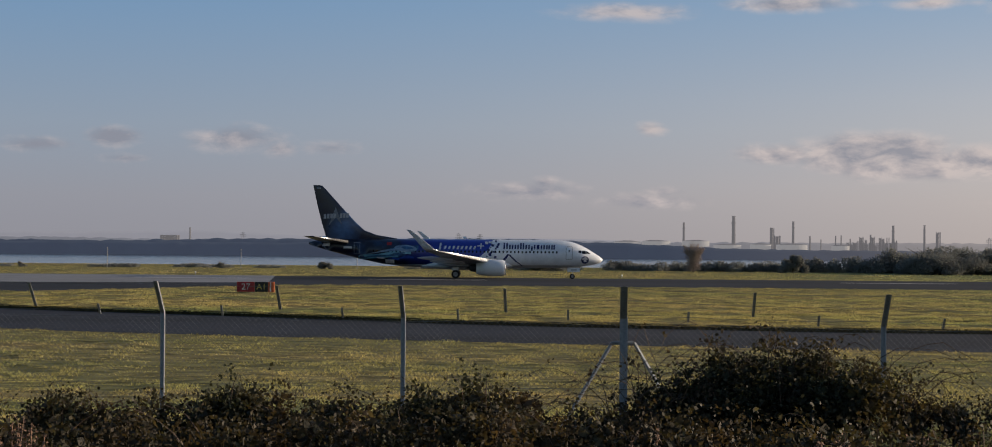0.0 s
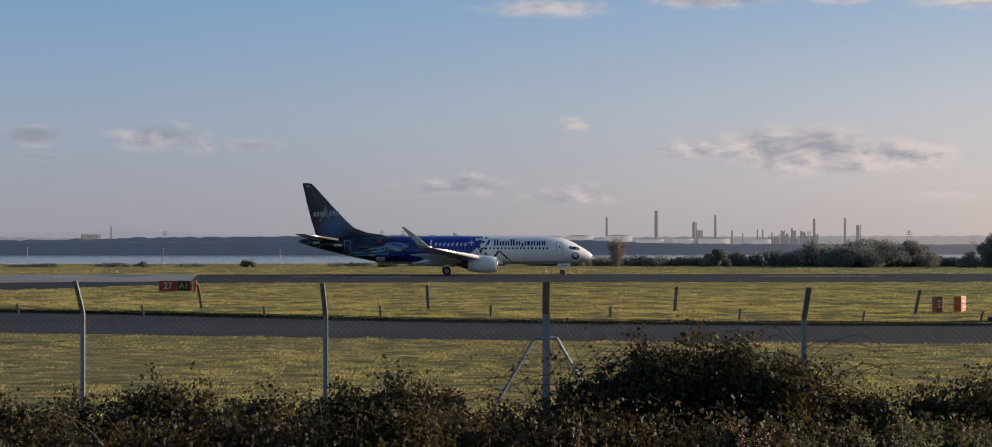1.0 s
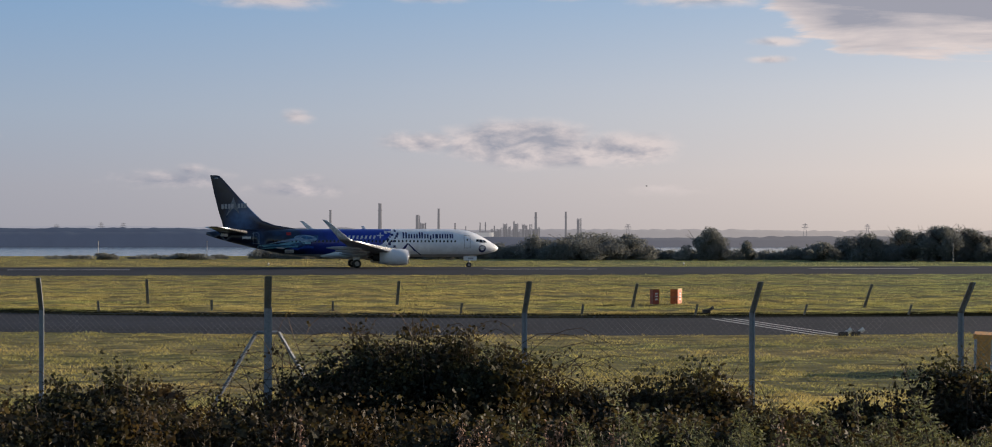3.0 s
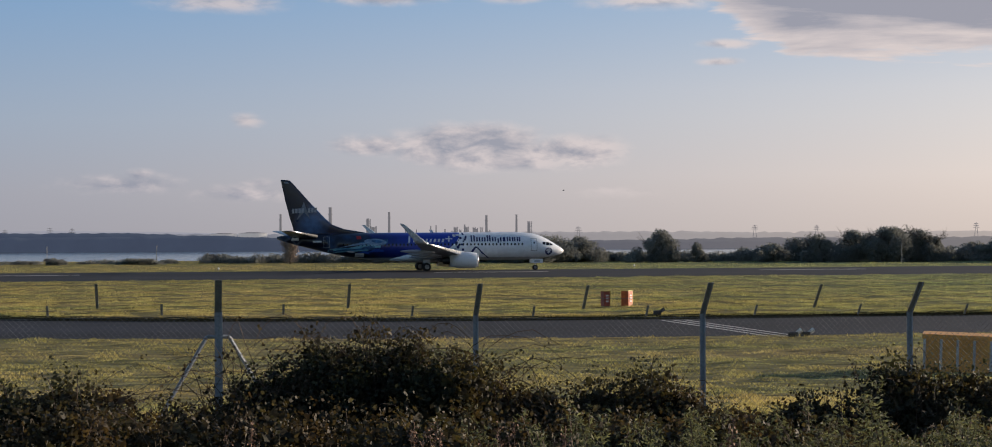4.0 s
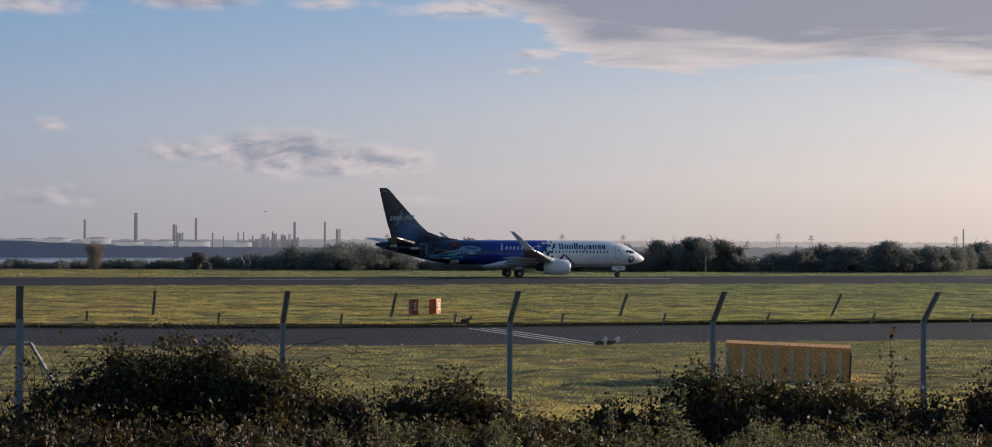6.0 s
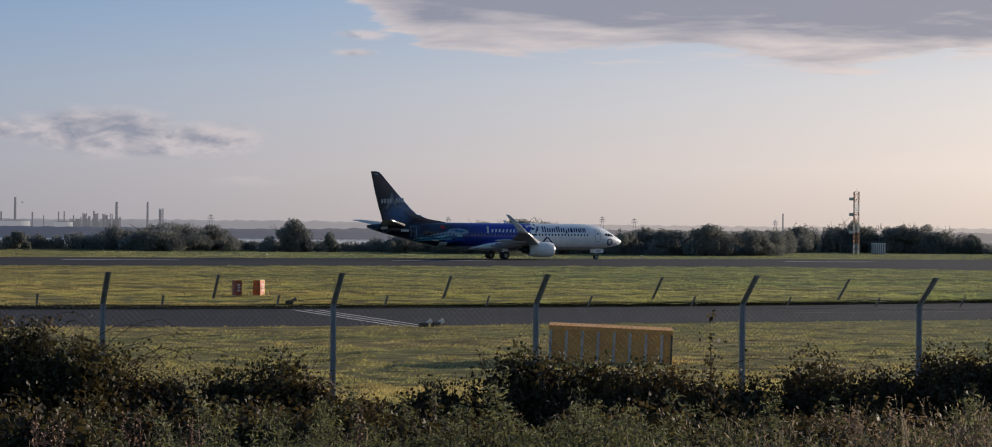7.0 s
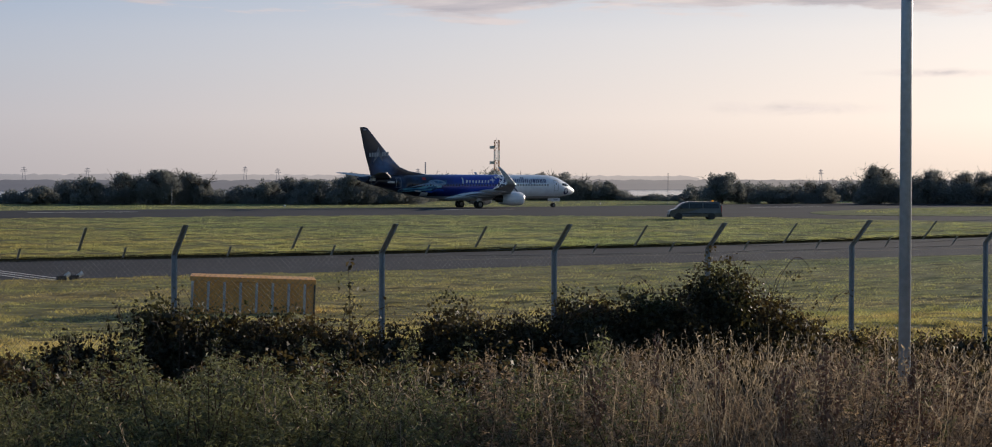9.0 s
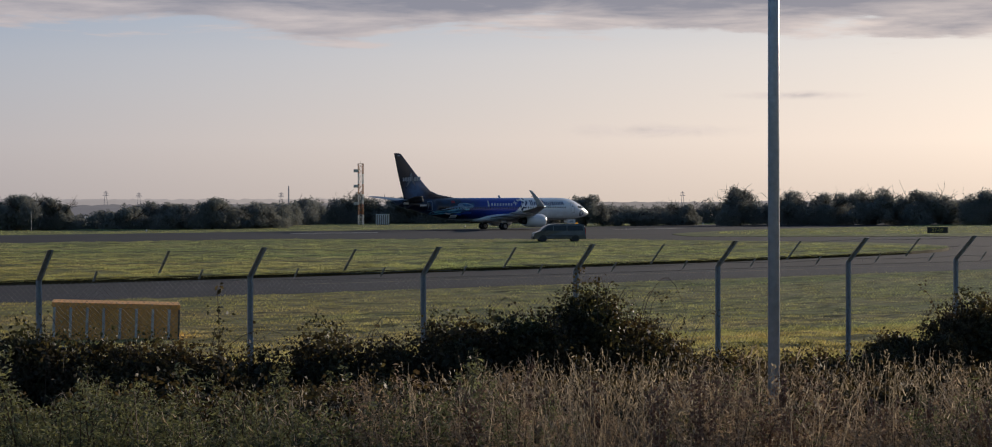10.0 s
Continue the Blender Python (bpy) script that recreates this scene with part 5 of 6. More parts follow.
def build_marker_box(x, y, w, red, label, turn):
    root = new("marker_board")
    root.location = (x, y, 0.27)
    root.rotation_euler = (0, 0, radians(turn))
    tagged(root, label, "sign", group="marker boards by the taxiway")
    bm = bmesh.new()
    box(bm, -w / 2, w / 2, -0.28, 0.28, 0.08, 1.02, bev=0.02)
    part("case", bm, ORANGE if red else material("sign_dull_red", (0.36, 0.07, 0.045), 0.5), root)
    bm = bmesh.new()
    box(bm, w / 2 + 0.004, w / 2 + 0.05, -0.26, 0.26, 0.1, 1.06)
    part("edge_strip", bm, SIGN_YELLOW, root)
    bm = bmesh.new()
    box(bm, -w / 2 - 0.03, w / 2 + 0.06, -0.3, 0.3, 1.02, 1.07, bev=0.01)
    part("cap", bm, SIGN_YELLOW, root)
    for k in range(3):
        bm = bmesh.new()
        box(bm, -0.08, 0.1, -0.295, -0.283, 0.34 + 0.18 * k, 0.44 + 0.18 * k)
        part("mark_bar", bm, SIGN_TEXT, root)
    for sx in (-1, 1):
        bm = bmesh.new()
        tube(bm, (sx * w * 0.3, 0, -0.05), (sx * w * 0.3, 0, 0.1), 0.03, n=8)
        part("leg", bm, POST_STEEL, root)


build_marker_box(33.9, 127.0, 0.50, True, "bright orange-red taxiway marker board on the grass", 42)
build_marker_box(32.45, 126.9, 0.42, False, "dull red taxiway marker board on the grass", 8)


def build_distance_sign():
    root = new("runway_board")
    root.location = (206, 189, 0.06)
    tagged(root, "black board with pale runway numbers on the grass island", "sign")
    root.rotation_euler = (0, 0, radians(-40))
    bm = bmesh.new()
    box(bm, -1.35, 1.35, -0.1, 0.1, 0.25, 1.05, bev=0.02)
    part("panel", bm, SIGN_BLACK, root)
    for x in (-1, 1):
        bm = bmesh.new()
        tube(bm, (x, 0, -0.05), (x, 0, 0.3), 0.05, n=8)
        part("leg", bm, POST_STEEL, root)
    text_mesh("text_27_09", "27-09", 0.66, SIGN_YELLOW, root, (0, -0.108, 0.65))


build_distance_sign()


def build_stop_light(x, y, z, pale):
    root = new("taxiway_light")
    root.location = (x, y, z)
    tagged(root, "small dark taxiway light on a bracket", "light", group="taxiway lights")
    bm = bmesh.new()
    box(bm, -0.22, 0.22, -0.12, 0.12, 0.0, 0.22, bev=0.03)
    part("housing", bm, DARK_METAL, root)
    bm = bmesh.new()
    tube(bm, (0.15, 0, 0.15), (0.42, 0, 0.32), 0.09, 0.11, 12)
    part("lamp_head", bm, SIGN_TEXT if pale else DARK_METAL, root)


build_stop_light(32.4, 114.6, 0.27, False)
build_stop_light(33.7, 93.2, 0.03, True)
build_stop_light(33.0, 93.0, 0.03, True)


def build_runway_light(x, y):
    root = new("runway_light")
    root.location = (x, y, 0.0)
    tagged(root, "small white runway edge light", "light", group="runway edge lights")
    bm = bmesh.new()
    tube(bm, (0, 0, 0), (0, 0, 0.25), 0.06, n=8)
    part("stem", bm, POST_STEEL, root)
    bm = bmesh.new()
    tube(bm, (0, 0, 0.25), (0, 0, 0.45), 0.14, 0.1, 10)
    part("lens", bm, SIGN_TEXT, root)


for x in (-98, -42, 18, 78, 138, 198, 258):
    build_runway_light(x, 288 + max(0, x - 190) * 0.12)


def build_pole(az, d, h, label):
    a = radians(az)
    root = new("pole")
    root.location = (d * math.sin(a), d * math.cos(a), 0)
    tagged(root, label, "pole", group="thin poles beyond the runway")
    bm = bmesh.new()
    tube(bm, (0, 0, -0.1), (0, 0, h), 0.07, 0.05, 8)
    part("shaft", bm, POST_STEEL, root)
    bm = bmesh.new()
    tube(bm, (0, 0, h), (0, 0, h + 0.15), 0.1, 0.1, 8)
    part("cap", bm, POST_STEEL, root)


for az, h in ((-10.7, 3.3), (-7.05, 3.1), (-3.83, 3.0), (-1.08, 3.0), (1.88, 3.0)):
    build_pole(az, 352, h, "thin pale pole at the far grass edge")
build_pole(22.5, 342, 3.0, "thin pale pole in front of the trees")
build_pole(36.3, 372, 5.4, "taller thin grey pole in front of the water")


# ---- glide-path mast and its cabin ----
def build_mast():
    root = new("antenna_mast")
    root.location = (209.7, 342.0, 0)
    root.rotation_euler = (0, 0, radians(-20))
    tagged(root, "orange and white lattice antenna mast beyond the runway", "mast")
    w, h = 0.45, 12.0
    white, orange = material("mast_white", (0.7, 0.68, 0.62), 0.5), material("mast_orange", (0.5, 0.2, 0.07), 0.5)
    for k in range(6):
        z0, z1 = h * k / 6, h * (k + 1) / 6
        bm = bmesh.new()
        for sx in (-w, w):
            for sy in (-w, w):
                tube(bm, (sx, sy, z0), (sx, sy, z1), 0.06, n=6)
        for j in range(2):
            za, zb = z0 + (z1 - z0) * j / 2, z0 + (z1 - z0) * (j + 1) / 2
            for sy in (-w, w):
                tube(bm, (-w, sy, za), (w, sy, zb), 0.035, n=4)
                tube(bm, (w, sy, za), (-w, sy, zb), 0.035, n=4)
                tube(bm, (-w, sy, zb), (w, sy, zb), 0.035, n=4)
            for sx in (-w, w):
                tube(bm, (sx, -w, za), (sx, w, zb), 0.035, n=4)
        part("lattice_section", bm, orange if k % 2 else white, root)
    for z in (4.2, 7.6, 10.6):
        bm = bmesh.new()
        box(bm, -1.35, -0.5, -0.35, 0.35, z - 0.28, z + 0.28, bev=0.03)
        part("aerial_box", bm, white, root)
    bm = bmesh.new()
    tube(bm, (0, 0, h), (0, 0, h + 0.5), 0.03, n=6)
    part("lightning_rod", bm, white, root)


build_mast()


def build_cabin():
    root = new("equipment_cabin")
    root.location = (213.8, 340.5, 0)
    root.rotation_euler = (0, 0, radians(-32))
    tagged(root, "small white equipment cabin with upright slats by the mast", "cabin")
    bm = bmesh.new()
    box(bm, -1.3, 1.3, -1.0, 1.0, 0.15, 1.95, bev=0.03)
    part("body", bm, material("cabin_grey", (0.32, 0.30, 0.28), 0.6), root)
    for k in range(7):
        bm = bmesh.new()
        x = -1.25 + 0.4 * k
        box(bm, x - 0.07, x + 0.07, -1.06, -1.01, 0.1, 2.0)
        part("slat", bm, PLAIN_WHITE, root)
    bm = bmesh.new()
    box(bm, -1.4, 1.4, -1.1, 1.1, 1.97, 2.07, bev=0.02)
    part("roof", bm, PLAIN_WHITE, root)
    bm = bmesh.new()
    box(bm, -1.3, 1.3, -1.0, 1.0, -0.05, 0.14)
    part("plinth", bm, CONCRETE, root)


build_cabin()


# ---- parked van ----
def build_van():
    root = new("van")
    root.location = (136.0, 180.2, 0.27)
    root.rotation_euler = (0, 0, radians(180 - 37 + 8))
    tagged(root, "dark grey parked van with an amber roof beacon", "van")
    paint = material("van_grey_paint", (0.085, 0.09, 0.10), 0.3, 0.3, var=0.08, scale=1.0, coat=0.5)
    length, half, top = 5.7, 0.99, 1.98
    # side outline, front at +x
    prof = [(-2.83, 0.32), (-2.87, 0.75), (-2.83, 1.15), (-2.72, 1.8), (-2.6, 1.93), (-2.3, 1.98), (0.6, 1.98), (1.1, 1.93), (1.45, 1.78), (2.0, 1.32), (2.15, 1.2), (2.65, 1.05), (2.82, 0.88), (2.86, 0.55), (2.8, 0.32)]
    bm = bmesh.new()
    rings = []
    for yy, inset in ((-half, 0.06), (-half * 0.985, 0.0), (half * 0.985, 0.0), (half, 0.06)):
        ring = []
        for x, z in prof:
            tumble = 0.14 * max(0.0, (z - 1.1) / 0.9)
            ring.append((x * (1 - inset * 0.2), yy * (1 - tumble), z - inset * 0.3 * (1 if z > 1 else -1)))
        rings.append(ring)
    loft(bm, rings)
    body = part("body", bm, paint, root, "dark grey van body")
    glass = material("van_glass", (0.02, 0.022, 0.025), 0.08, var=0.05)
    for sd in (-1, 1):
        for pts in ([(1.85, 1.28), (1.35, 1.72), (0.75, 1.8), (0.75, 1.25)], [(0.65, 1.25), (0.65, 1.8), (-0.75, 1.8), (-0.75, 1.25)], [(-0.87, 1.25), (-0.87, 1.8), (-2.5, 1.78), (-2.6, 1.25)]):
            bm = bmesh.new()
            vs = [bm.verts.new((x, sd * (half * (1 - 0.14 * (z - 1.1) / 0.9) + 0.006), z)) for x, z in pts]
            bm.faces.new(vs)
            out = bmesh.ops.extrude_face_region(bm, geom=bm.faces[:])
            for v in out["geom"]:
                if isinstance(v, bmesh.types.BMVert):
                    v.co.y += sd * 0.006
            bmesh.ops.recalc_face_normals(bm, faces=bm.faces)
            part("side_window", bm, glass, root)
        bm = bmesh.new()
        box(bm, -1.6, 1.5, sd * half - 0.01, sd * half + 0.02, 0.62, 0.72, bev=0.005)
        part("side_moulding", bm, DARK_METAL, root)
        bm = bmesh.new()
        box(bm, 1.5, 1.72, sd * 1.08 - 0.1, sd * 1.08 + 0.1, 1.2, 1.42, bev=0.03)
        part("wing_mirror", bm, DARK_METAL, root)
        bm = bmesh.new()
        box(bm, 2.5, 2.83, sd * 0.72 - 0.2, sd * 0.72 + 0.2, 0.82, 1.0, bev=0.03)
        part("headlight", bm, SIGN_TEXT, root, "clear headlight")
        bm = bmesh.new()
        box(bm, -2.89, -2.8, sd * 0.9 - 0.08, sd * 0.9 + 0.08, 0.8, 1.5, bev=0.01)
        part("tail_light", bm, SIGN_RED, root, "red tail light")
    bm = bmesh.new()
    vs = [bm.verts.new(p) for p in ((1.99, -0.85, 1.36), (1.99, 0.85, 1.36), (1.46, 0.8, 1.79), (1.46, -0.8, 1.79))]
    bm.faces.new(vs)
    bmesh.ops.translate(bm, verts=bm.verts, vec=(0.012, 0, 0.012))
    part("windscreen", bm, glass, root)
    bm = bmesh.new()
    box(bm, -2.865, -2.84, -0.75, 0.75, 1.2, 1.75)
    part("rear_window", bm, glass, root)
    for x0, x1 in ((2.74, 2.93), (-2.95, -2.8)):
        bm = bmesh.new()
        box(bm, x0, x1, -0.95, 0.95, 0.3, 0.62, bev=0.04)
        part("bumper", bm, DARK_METAL, root)
    bm = bmesh.new()
    tube(bm, (-2.0, 0, 1.98), (-2.0, 0, 2.13), 0.12, 0.1, 12)
    tube(bm, (-2.0, 0.35, 1.98), (-2.0, 0.35, 2.1), 0.08, 0.07, 12)
    part("beacon", bm, glow("amber_beacon", (0.7, 0.3, 0.02), (1.0, 0.42, 0.05), 0.35), root, "lit amber roof beacon")
    for x in (-1.75, 1.85):
        for sd in (-1, 1):
            build_wheel("wheel", 0.34, 0.22, root, (x, sd * 0.88, 0.33))
            bm = bmesh.new()
            tube(bm, (x, sd * 0.985, 0.36), (x, sd * 1.0, 0.36), 0.41, n=20)
            part("wheel_arch", bm, DARK_METAL, root)


build_van()


# ---- yellow ribbed steel box behind the fence ----
def build_yellow_box():
    az = radians(24.75)
    x, y = 74.0 * math.sin(az), 74.0 * math.cos(az)
    g = ground_z(x, y) - 0.04
    w = 4.46
    top = 1.32 - g
    root = new("steel_box")
    root.location = (x, y, g)
    root.rotation_euler = (0, radians(2.0), -az)
    tagged(root, "yellow ribbed steel box standing on the grass", "container")
    yellow = material("worn_yellow_paint", (0.70, 0.34, 0.075), 0.6, var=0.22, scale=1.5, base2=(0.58, 0.27, 0.06), bump=0.002)
    pale = material("pale_grey_ribs", (0.50, 0.50, 0.51), 0.55, var=0.2)
    bm = bmesh.new()
    box(bm, -w / 2 + 0.03, w / 2 - 0.03, 0.05, 2.15, 0.06, top - 0.03)
    part("shell", bm, yellow, root)
    bm = bmesh.new()
    box(bm, -w / 2 - 0.02, w / 2 + 0.02, -0.03, 2.2, top - 0.17, top, bev=0.01)
    part("top_rail", bm, yellow, root)
    bm = bmesh.new()
    box(bm, -w / 2 - 0.02, w / 2 + 0.02, -0.03, 2.2, 0.0, 0.12, bev=0.01)
    part("bottom_rail", bm, yellow, root)
    for k in range(8):
        x = -w / 2 + 0.07 + (w - 0.14) * k / 7 * 0.93
        bm = bmesh.new()
        box(bm, x - 0.045, x + 0.045, -0.05, 0.05, 0.122, top - 0.172)
        part("rib", bm, pale, root, "pale upright rib")
    bm = bmesh.new()
    box(bm, w / 2 - 0.05, w / 2 + 0.01, -0.02, 0.05, 0.12, top - 0.13)
    part("corner_post", bm, DARK_METAL, root)


build_yellow_box()


# ---- rough growth on the bank in front of the fence ----
def at_bearing(az, d):
    a = radians(az)
    return d * math.sin(a), d * math.cos(a)


def cane(a, b, c, n=11):
    """Points of an arching cane from root a over b to its drooping tip c."""
    a, b, c = np.array(a), np.array(b), np.array(c)
    return [a * (1 - t) ** 2 + 2 * b * t * (1 - t) + c * t * t + RNG.normal(size=3) * 0.012 for t in np.linspace(0, 1, n)]


def bramble(az, dist, width, drop, label, n=None, leaf=0.046, shoots=5, twiggy=0.0):
    """A bramble mound: sprays of leaflets over a dense inside, arching thorny stems. drop: fall of the sight line to its top, per metre."""
    x, y = at_bearing(az, dist)
    g = ground_z(x, y) - 0.05
    h = max(0.5, EYE - dist * drop - g)
    root = new("bramble_bush")
    root.location = (x, y, g)
    tagged(root, label, "bush", group="brambles along the fence")
    lobes = [(0, 0, h * 0.42, width * 0.40, 0.5, h * 0.53)]
    for k in range(8):
        ox = RNG.uniform(-0.5, 0.5) * width
        rz = h * RNG.uniform(0.15, 0.3)
        lobes.append((ox, RNG.uniform(-0.5, 0.4), (h - rz) * RNG.uniform(0.45, 0.97) * (1 - 0.45 * (2 * ox / width) ** 2), width * RNG.uniform(0.12, 0.22), RNG.uniform(0.25, 0.45), rz))
    m = int(n or 2100 * width * h / 1.5)
    pts = crown_points(lobes, m, 0.55)
    inside = crown_points([(a, b, c * 0.96, d * 0.86, e * 0.86, f * 0.86) for a, b, c, d, e, f in lobes], m, 0.15)
    extra = []
    for k in range(shoots + int(22 * twiggy)):
        sx = RNG.uniform(-0.5, 0.5) * width
        reach = RNG.normal() * (0.45 + 0.5 * twiggy)
        depth = RNG.uniform(-0.4, 0.3)
        rise = h * RNG.uniform(1.0, 1.55)
        line = cane((sx * 0.6, depth, 0.1), (sx + reach * 0.4, depth, rise), (sx + reach, depth + RNG.uniform(-0.4, 0.2), h * RNG.uniform(0.35, 0.95)))
        verts, faces = [], []
        polyline_tube(verts, faces, line, 0.0065, 0.003)
        mesh_object("stem", verts, faces, STEM, root)
        for q in line[3:]:
            if RNG.uniform() < 0.35:
                extra.append(q + RNG.normal(size=3) * 0.03)
    pts = pts[pts[:, 2] > 0]
    inside = inside[inside[:, 2] > 0]
    leaf_mesh("foliage", sprays(np.concatenate([pts, np.array(extra).reshape(-1, 3)]), 0.034), leaf, BRAMBLE, root, slim=0.72)
    leaf_mesh("inner_foliage", inside, leaf * 2.2, BRAMBLE, root, slim=0.8)
    return root


MOUND = "dense dark bramble mound in front of the fence"
LOW = "low tangled bramble with browning leaves"
for az, drop, w, label, tw in (
    (-15.0, 0.072, 2.2, LOW, 0), (-11.7, 0.0715, 2.0, LOW, 0), (-9.3, 0.0735, 1.6, LOW, 0), (-7.0, 0.0655, 1.9, MOUND, 0), (-4.2, 0.0735, 1.7, LOW, 0), (-1.9, 0.071, 1.6, LOW, 0), (-0.6, 0.0640, 1.6, MOUND, 0),
    (2.4, 0.0800, 1.5, LOW, 0), (4.6, 0.0660, 1.4, LOW, 1.2), (5.5, 0.0570, 1.4, MOUND, 1.2), (6.6, 0.0475, 1.8, MOUND, 1.0), (7.9, 0.0435, 2.1, "tall dense bramble mound against the fence", 1.0), (9.3, 0.0495, 1.8, MOUND, 1.0), (10.7, 0.0575, 1.7, MOUND, 0.6), (12.6, 0.0715, 1.5, LOW, 0),
    (14.2, 0.0680, 1.4, LOW, 0), (15.5, 0.0610, 1.5, MOUND, 0), (17.3, 0.0810, 1.5, LOW, 0), (20.0, 0.0760, 1.8, LOW, 0), (22.4, 0.0590, 1.7, MOUND, 0), (23.6, 0.0625, 1.7, MOUND, 0), (24.7, 0.0640, 2.0, MOUND, 0), (25.9, 0.0640, 1.8, MOUND, 0), (27.2, 0.0700, 1.8, MOUND, 0),
    (28.8, 0.0710, 1.5, LOW, 0), (30.5, 0.0575, 1.6, MOUND, 0), (32.2, 0.0670, 1.5, LOW, 0), (33.9, 0.0550, 2.0, MOUND, 0), (35.6, 0.0535, 2.0, MOUND, 0), (37.9, 0.0385, 2.2, "tall bramble climbing the fence", 0.5), (39.4, 0.0560, 1.8, MOUND, 0),
    (41.6, 0.0725, 2.2, LOW, 0), (44.0, 0.0730, 2.2, LOW, 0), (46.3, 0.0640, 1.8, MOUND, 0), (48.4, 0.0445, 2.6, "tall dense bramble mound against the fence", 0), (50.8, 0.0500, 2.4, MOUND, 0),
):
    bramble(az, 0.865 * FENCE_D / math.cos(radians(az - FENCE_A)), w, drop, label, twiggy=tw, shoots=6)
# a nearer row that hides the foot of the bank
for az in np.arange(-16, 36, 2.1):
    bramble(az + RNG.uniform(-0.5, 0.5), RNG.uniform(18.0, 19.6), 1.9, RNG.uniform(0.0765, 0.083) if az < 12 else RNG.uniform(0.081, 0.092), "low dark bramble on the bank", n=2100, shoots=3)
for az in np.arange(36, 53, 2.1):
    bramble(az, 20.5, 1.8, RNG.uniform(0.075, 0.084), "low dark bramble among dry grass", n=1600, shoots=3)
# two long shoots that stand above the rest
for az, drop, n in ((27.6, 0.045, 90), (-0.4, 0.0615, 30), (22.9, 0.056, 40), (-6.2, 0.0605, 40)):
    x, y = at_bearing(az, 23.5)
    g = ground_z(x, y)
    h = EYE - 23.5 * drop - g
    root = new("bramble_shoot")
    root.location = (x, y, g)
    tagged(root, "long upright bramble shoot with sparse leaves", "plant", group="bramble shoots")
    verts, faces, pts = [], [], []
    for k in range(3):
        line = [np.array((0.12 * k - 0.1 + 0.1 * math.sin(2.2 * t + k), 0.05 * k, h * (1 - 0.12 * k) * t)) for t in np.linspace(0, 1, 9)]
        polyline_tube(verts, faces, line, 0.008, 0.003)
        for j in range(n // 2):
            pts.append(line[RNG.integers(3, 9)] + RNG.normal(size=3) * 0.06)
    mesh_object("stem", verts, faces, STEM, root)
    leaf_mesh("foliage", pts, 0.065, BRAMBLE, root)


def build_weed(mat, label):
    """A bushy weed: upright stems clothed in small leaves."""
    root = new("weed_plant")
    tagged(root, label, "plant", group="weeds on the bank")
    verts, faces, pts = [], [], []
    for k in range(20):
        a = RNG.uniform(0, 2 * math.pi)
        r = 0.44 * math.sqrt(RNG.uniform(0.01, 1))
        h = (1.02 - 0.95 * r * r / 0.44) * RNG.uniform(0.72, 1.0)
        line = [np.array((r * math.cos(a) * t ** 1.3, r * math.sin(a) * t ** 1.3, h * t)) for t in np.linspace(0, 1, 6)]
        polyline_tube(verts, faces, line, 0.006, 0.002)
        for j in range(290):
            t = 1.03 - 0.85 * RNG.uniform(0, 1) ** 1.1
            q = np.array((r * math.cos(a) * t ** 1.3, r * math.sin(a) * t ** 1.3, h * t))
            pts.append(q + RNG.normal(size=3) * (0.066 * (1.08 - t) + 0.009) * (1, 1, 0.9))
    mesh_object("stem", verts, faces, STEM, root)
    leaf_mesh("foliage", pts, 0.025, mat, root, slim=0.5, plain=True)
    return root


GREEN_WEED, BROWN_WEED = "bushy grey-green weed on the bank", "dead brown bushy weed among dry grass"
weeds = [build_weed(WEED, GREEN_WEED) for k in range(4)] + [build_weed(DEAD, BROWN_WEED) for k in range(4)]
spots = []
for k in range(170):
    dead = k >= 90
    az = RNG.uniform(30.5, 52.5) if dead else RNG.uniform(9.5, 36) if k < 78 else RNG.uniform(34, 52)
    d = RNG.uniform(13.4, 19.0)
    low = tent(az, [(9, 0.098), (13, 0.088), (19, 0.081), (26, 0.080), (31, 0.080), (36, 0.077), (52, 0.075)])
    tuft = 0.03 * noise.noise((az * 0.55, 1.0, 4.0)) if not dead else 0.0
    if not dead and az < 36:
        low -= 0.006
    ht = (EYE - d * (low + tuft + (RNG.uniform(0.0, 0.042) if dead else RNG.uniform(-0.003, 0.026)))) - ground_z(*at_bearing(az, d))
    spots.append((az, d, max(0.6, ht), dead))
used = set()
for i, (az, d, ht, dead) in enumerate(spots):
    x, y = at_bearing(az, d)
    src = weeds[i % 4 + (4 if dead else 0)]
    ob = src if src.name not in used else copy_thing(src, Matrix())
    used.add(src.name)
    ob.matrix_basis = Matrix.Translation((x, y, ground_z(x, y) - 0.03)) @ pose(0, 0, 0, 0, 0, RNG.uniform(0, 360)) @ Matrix.Diagonal((ht * 1.3, ht * 1.3, ht, 1))


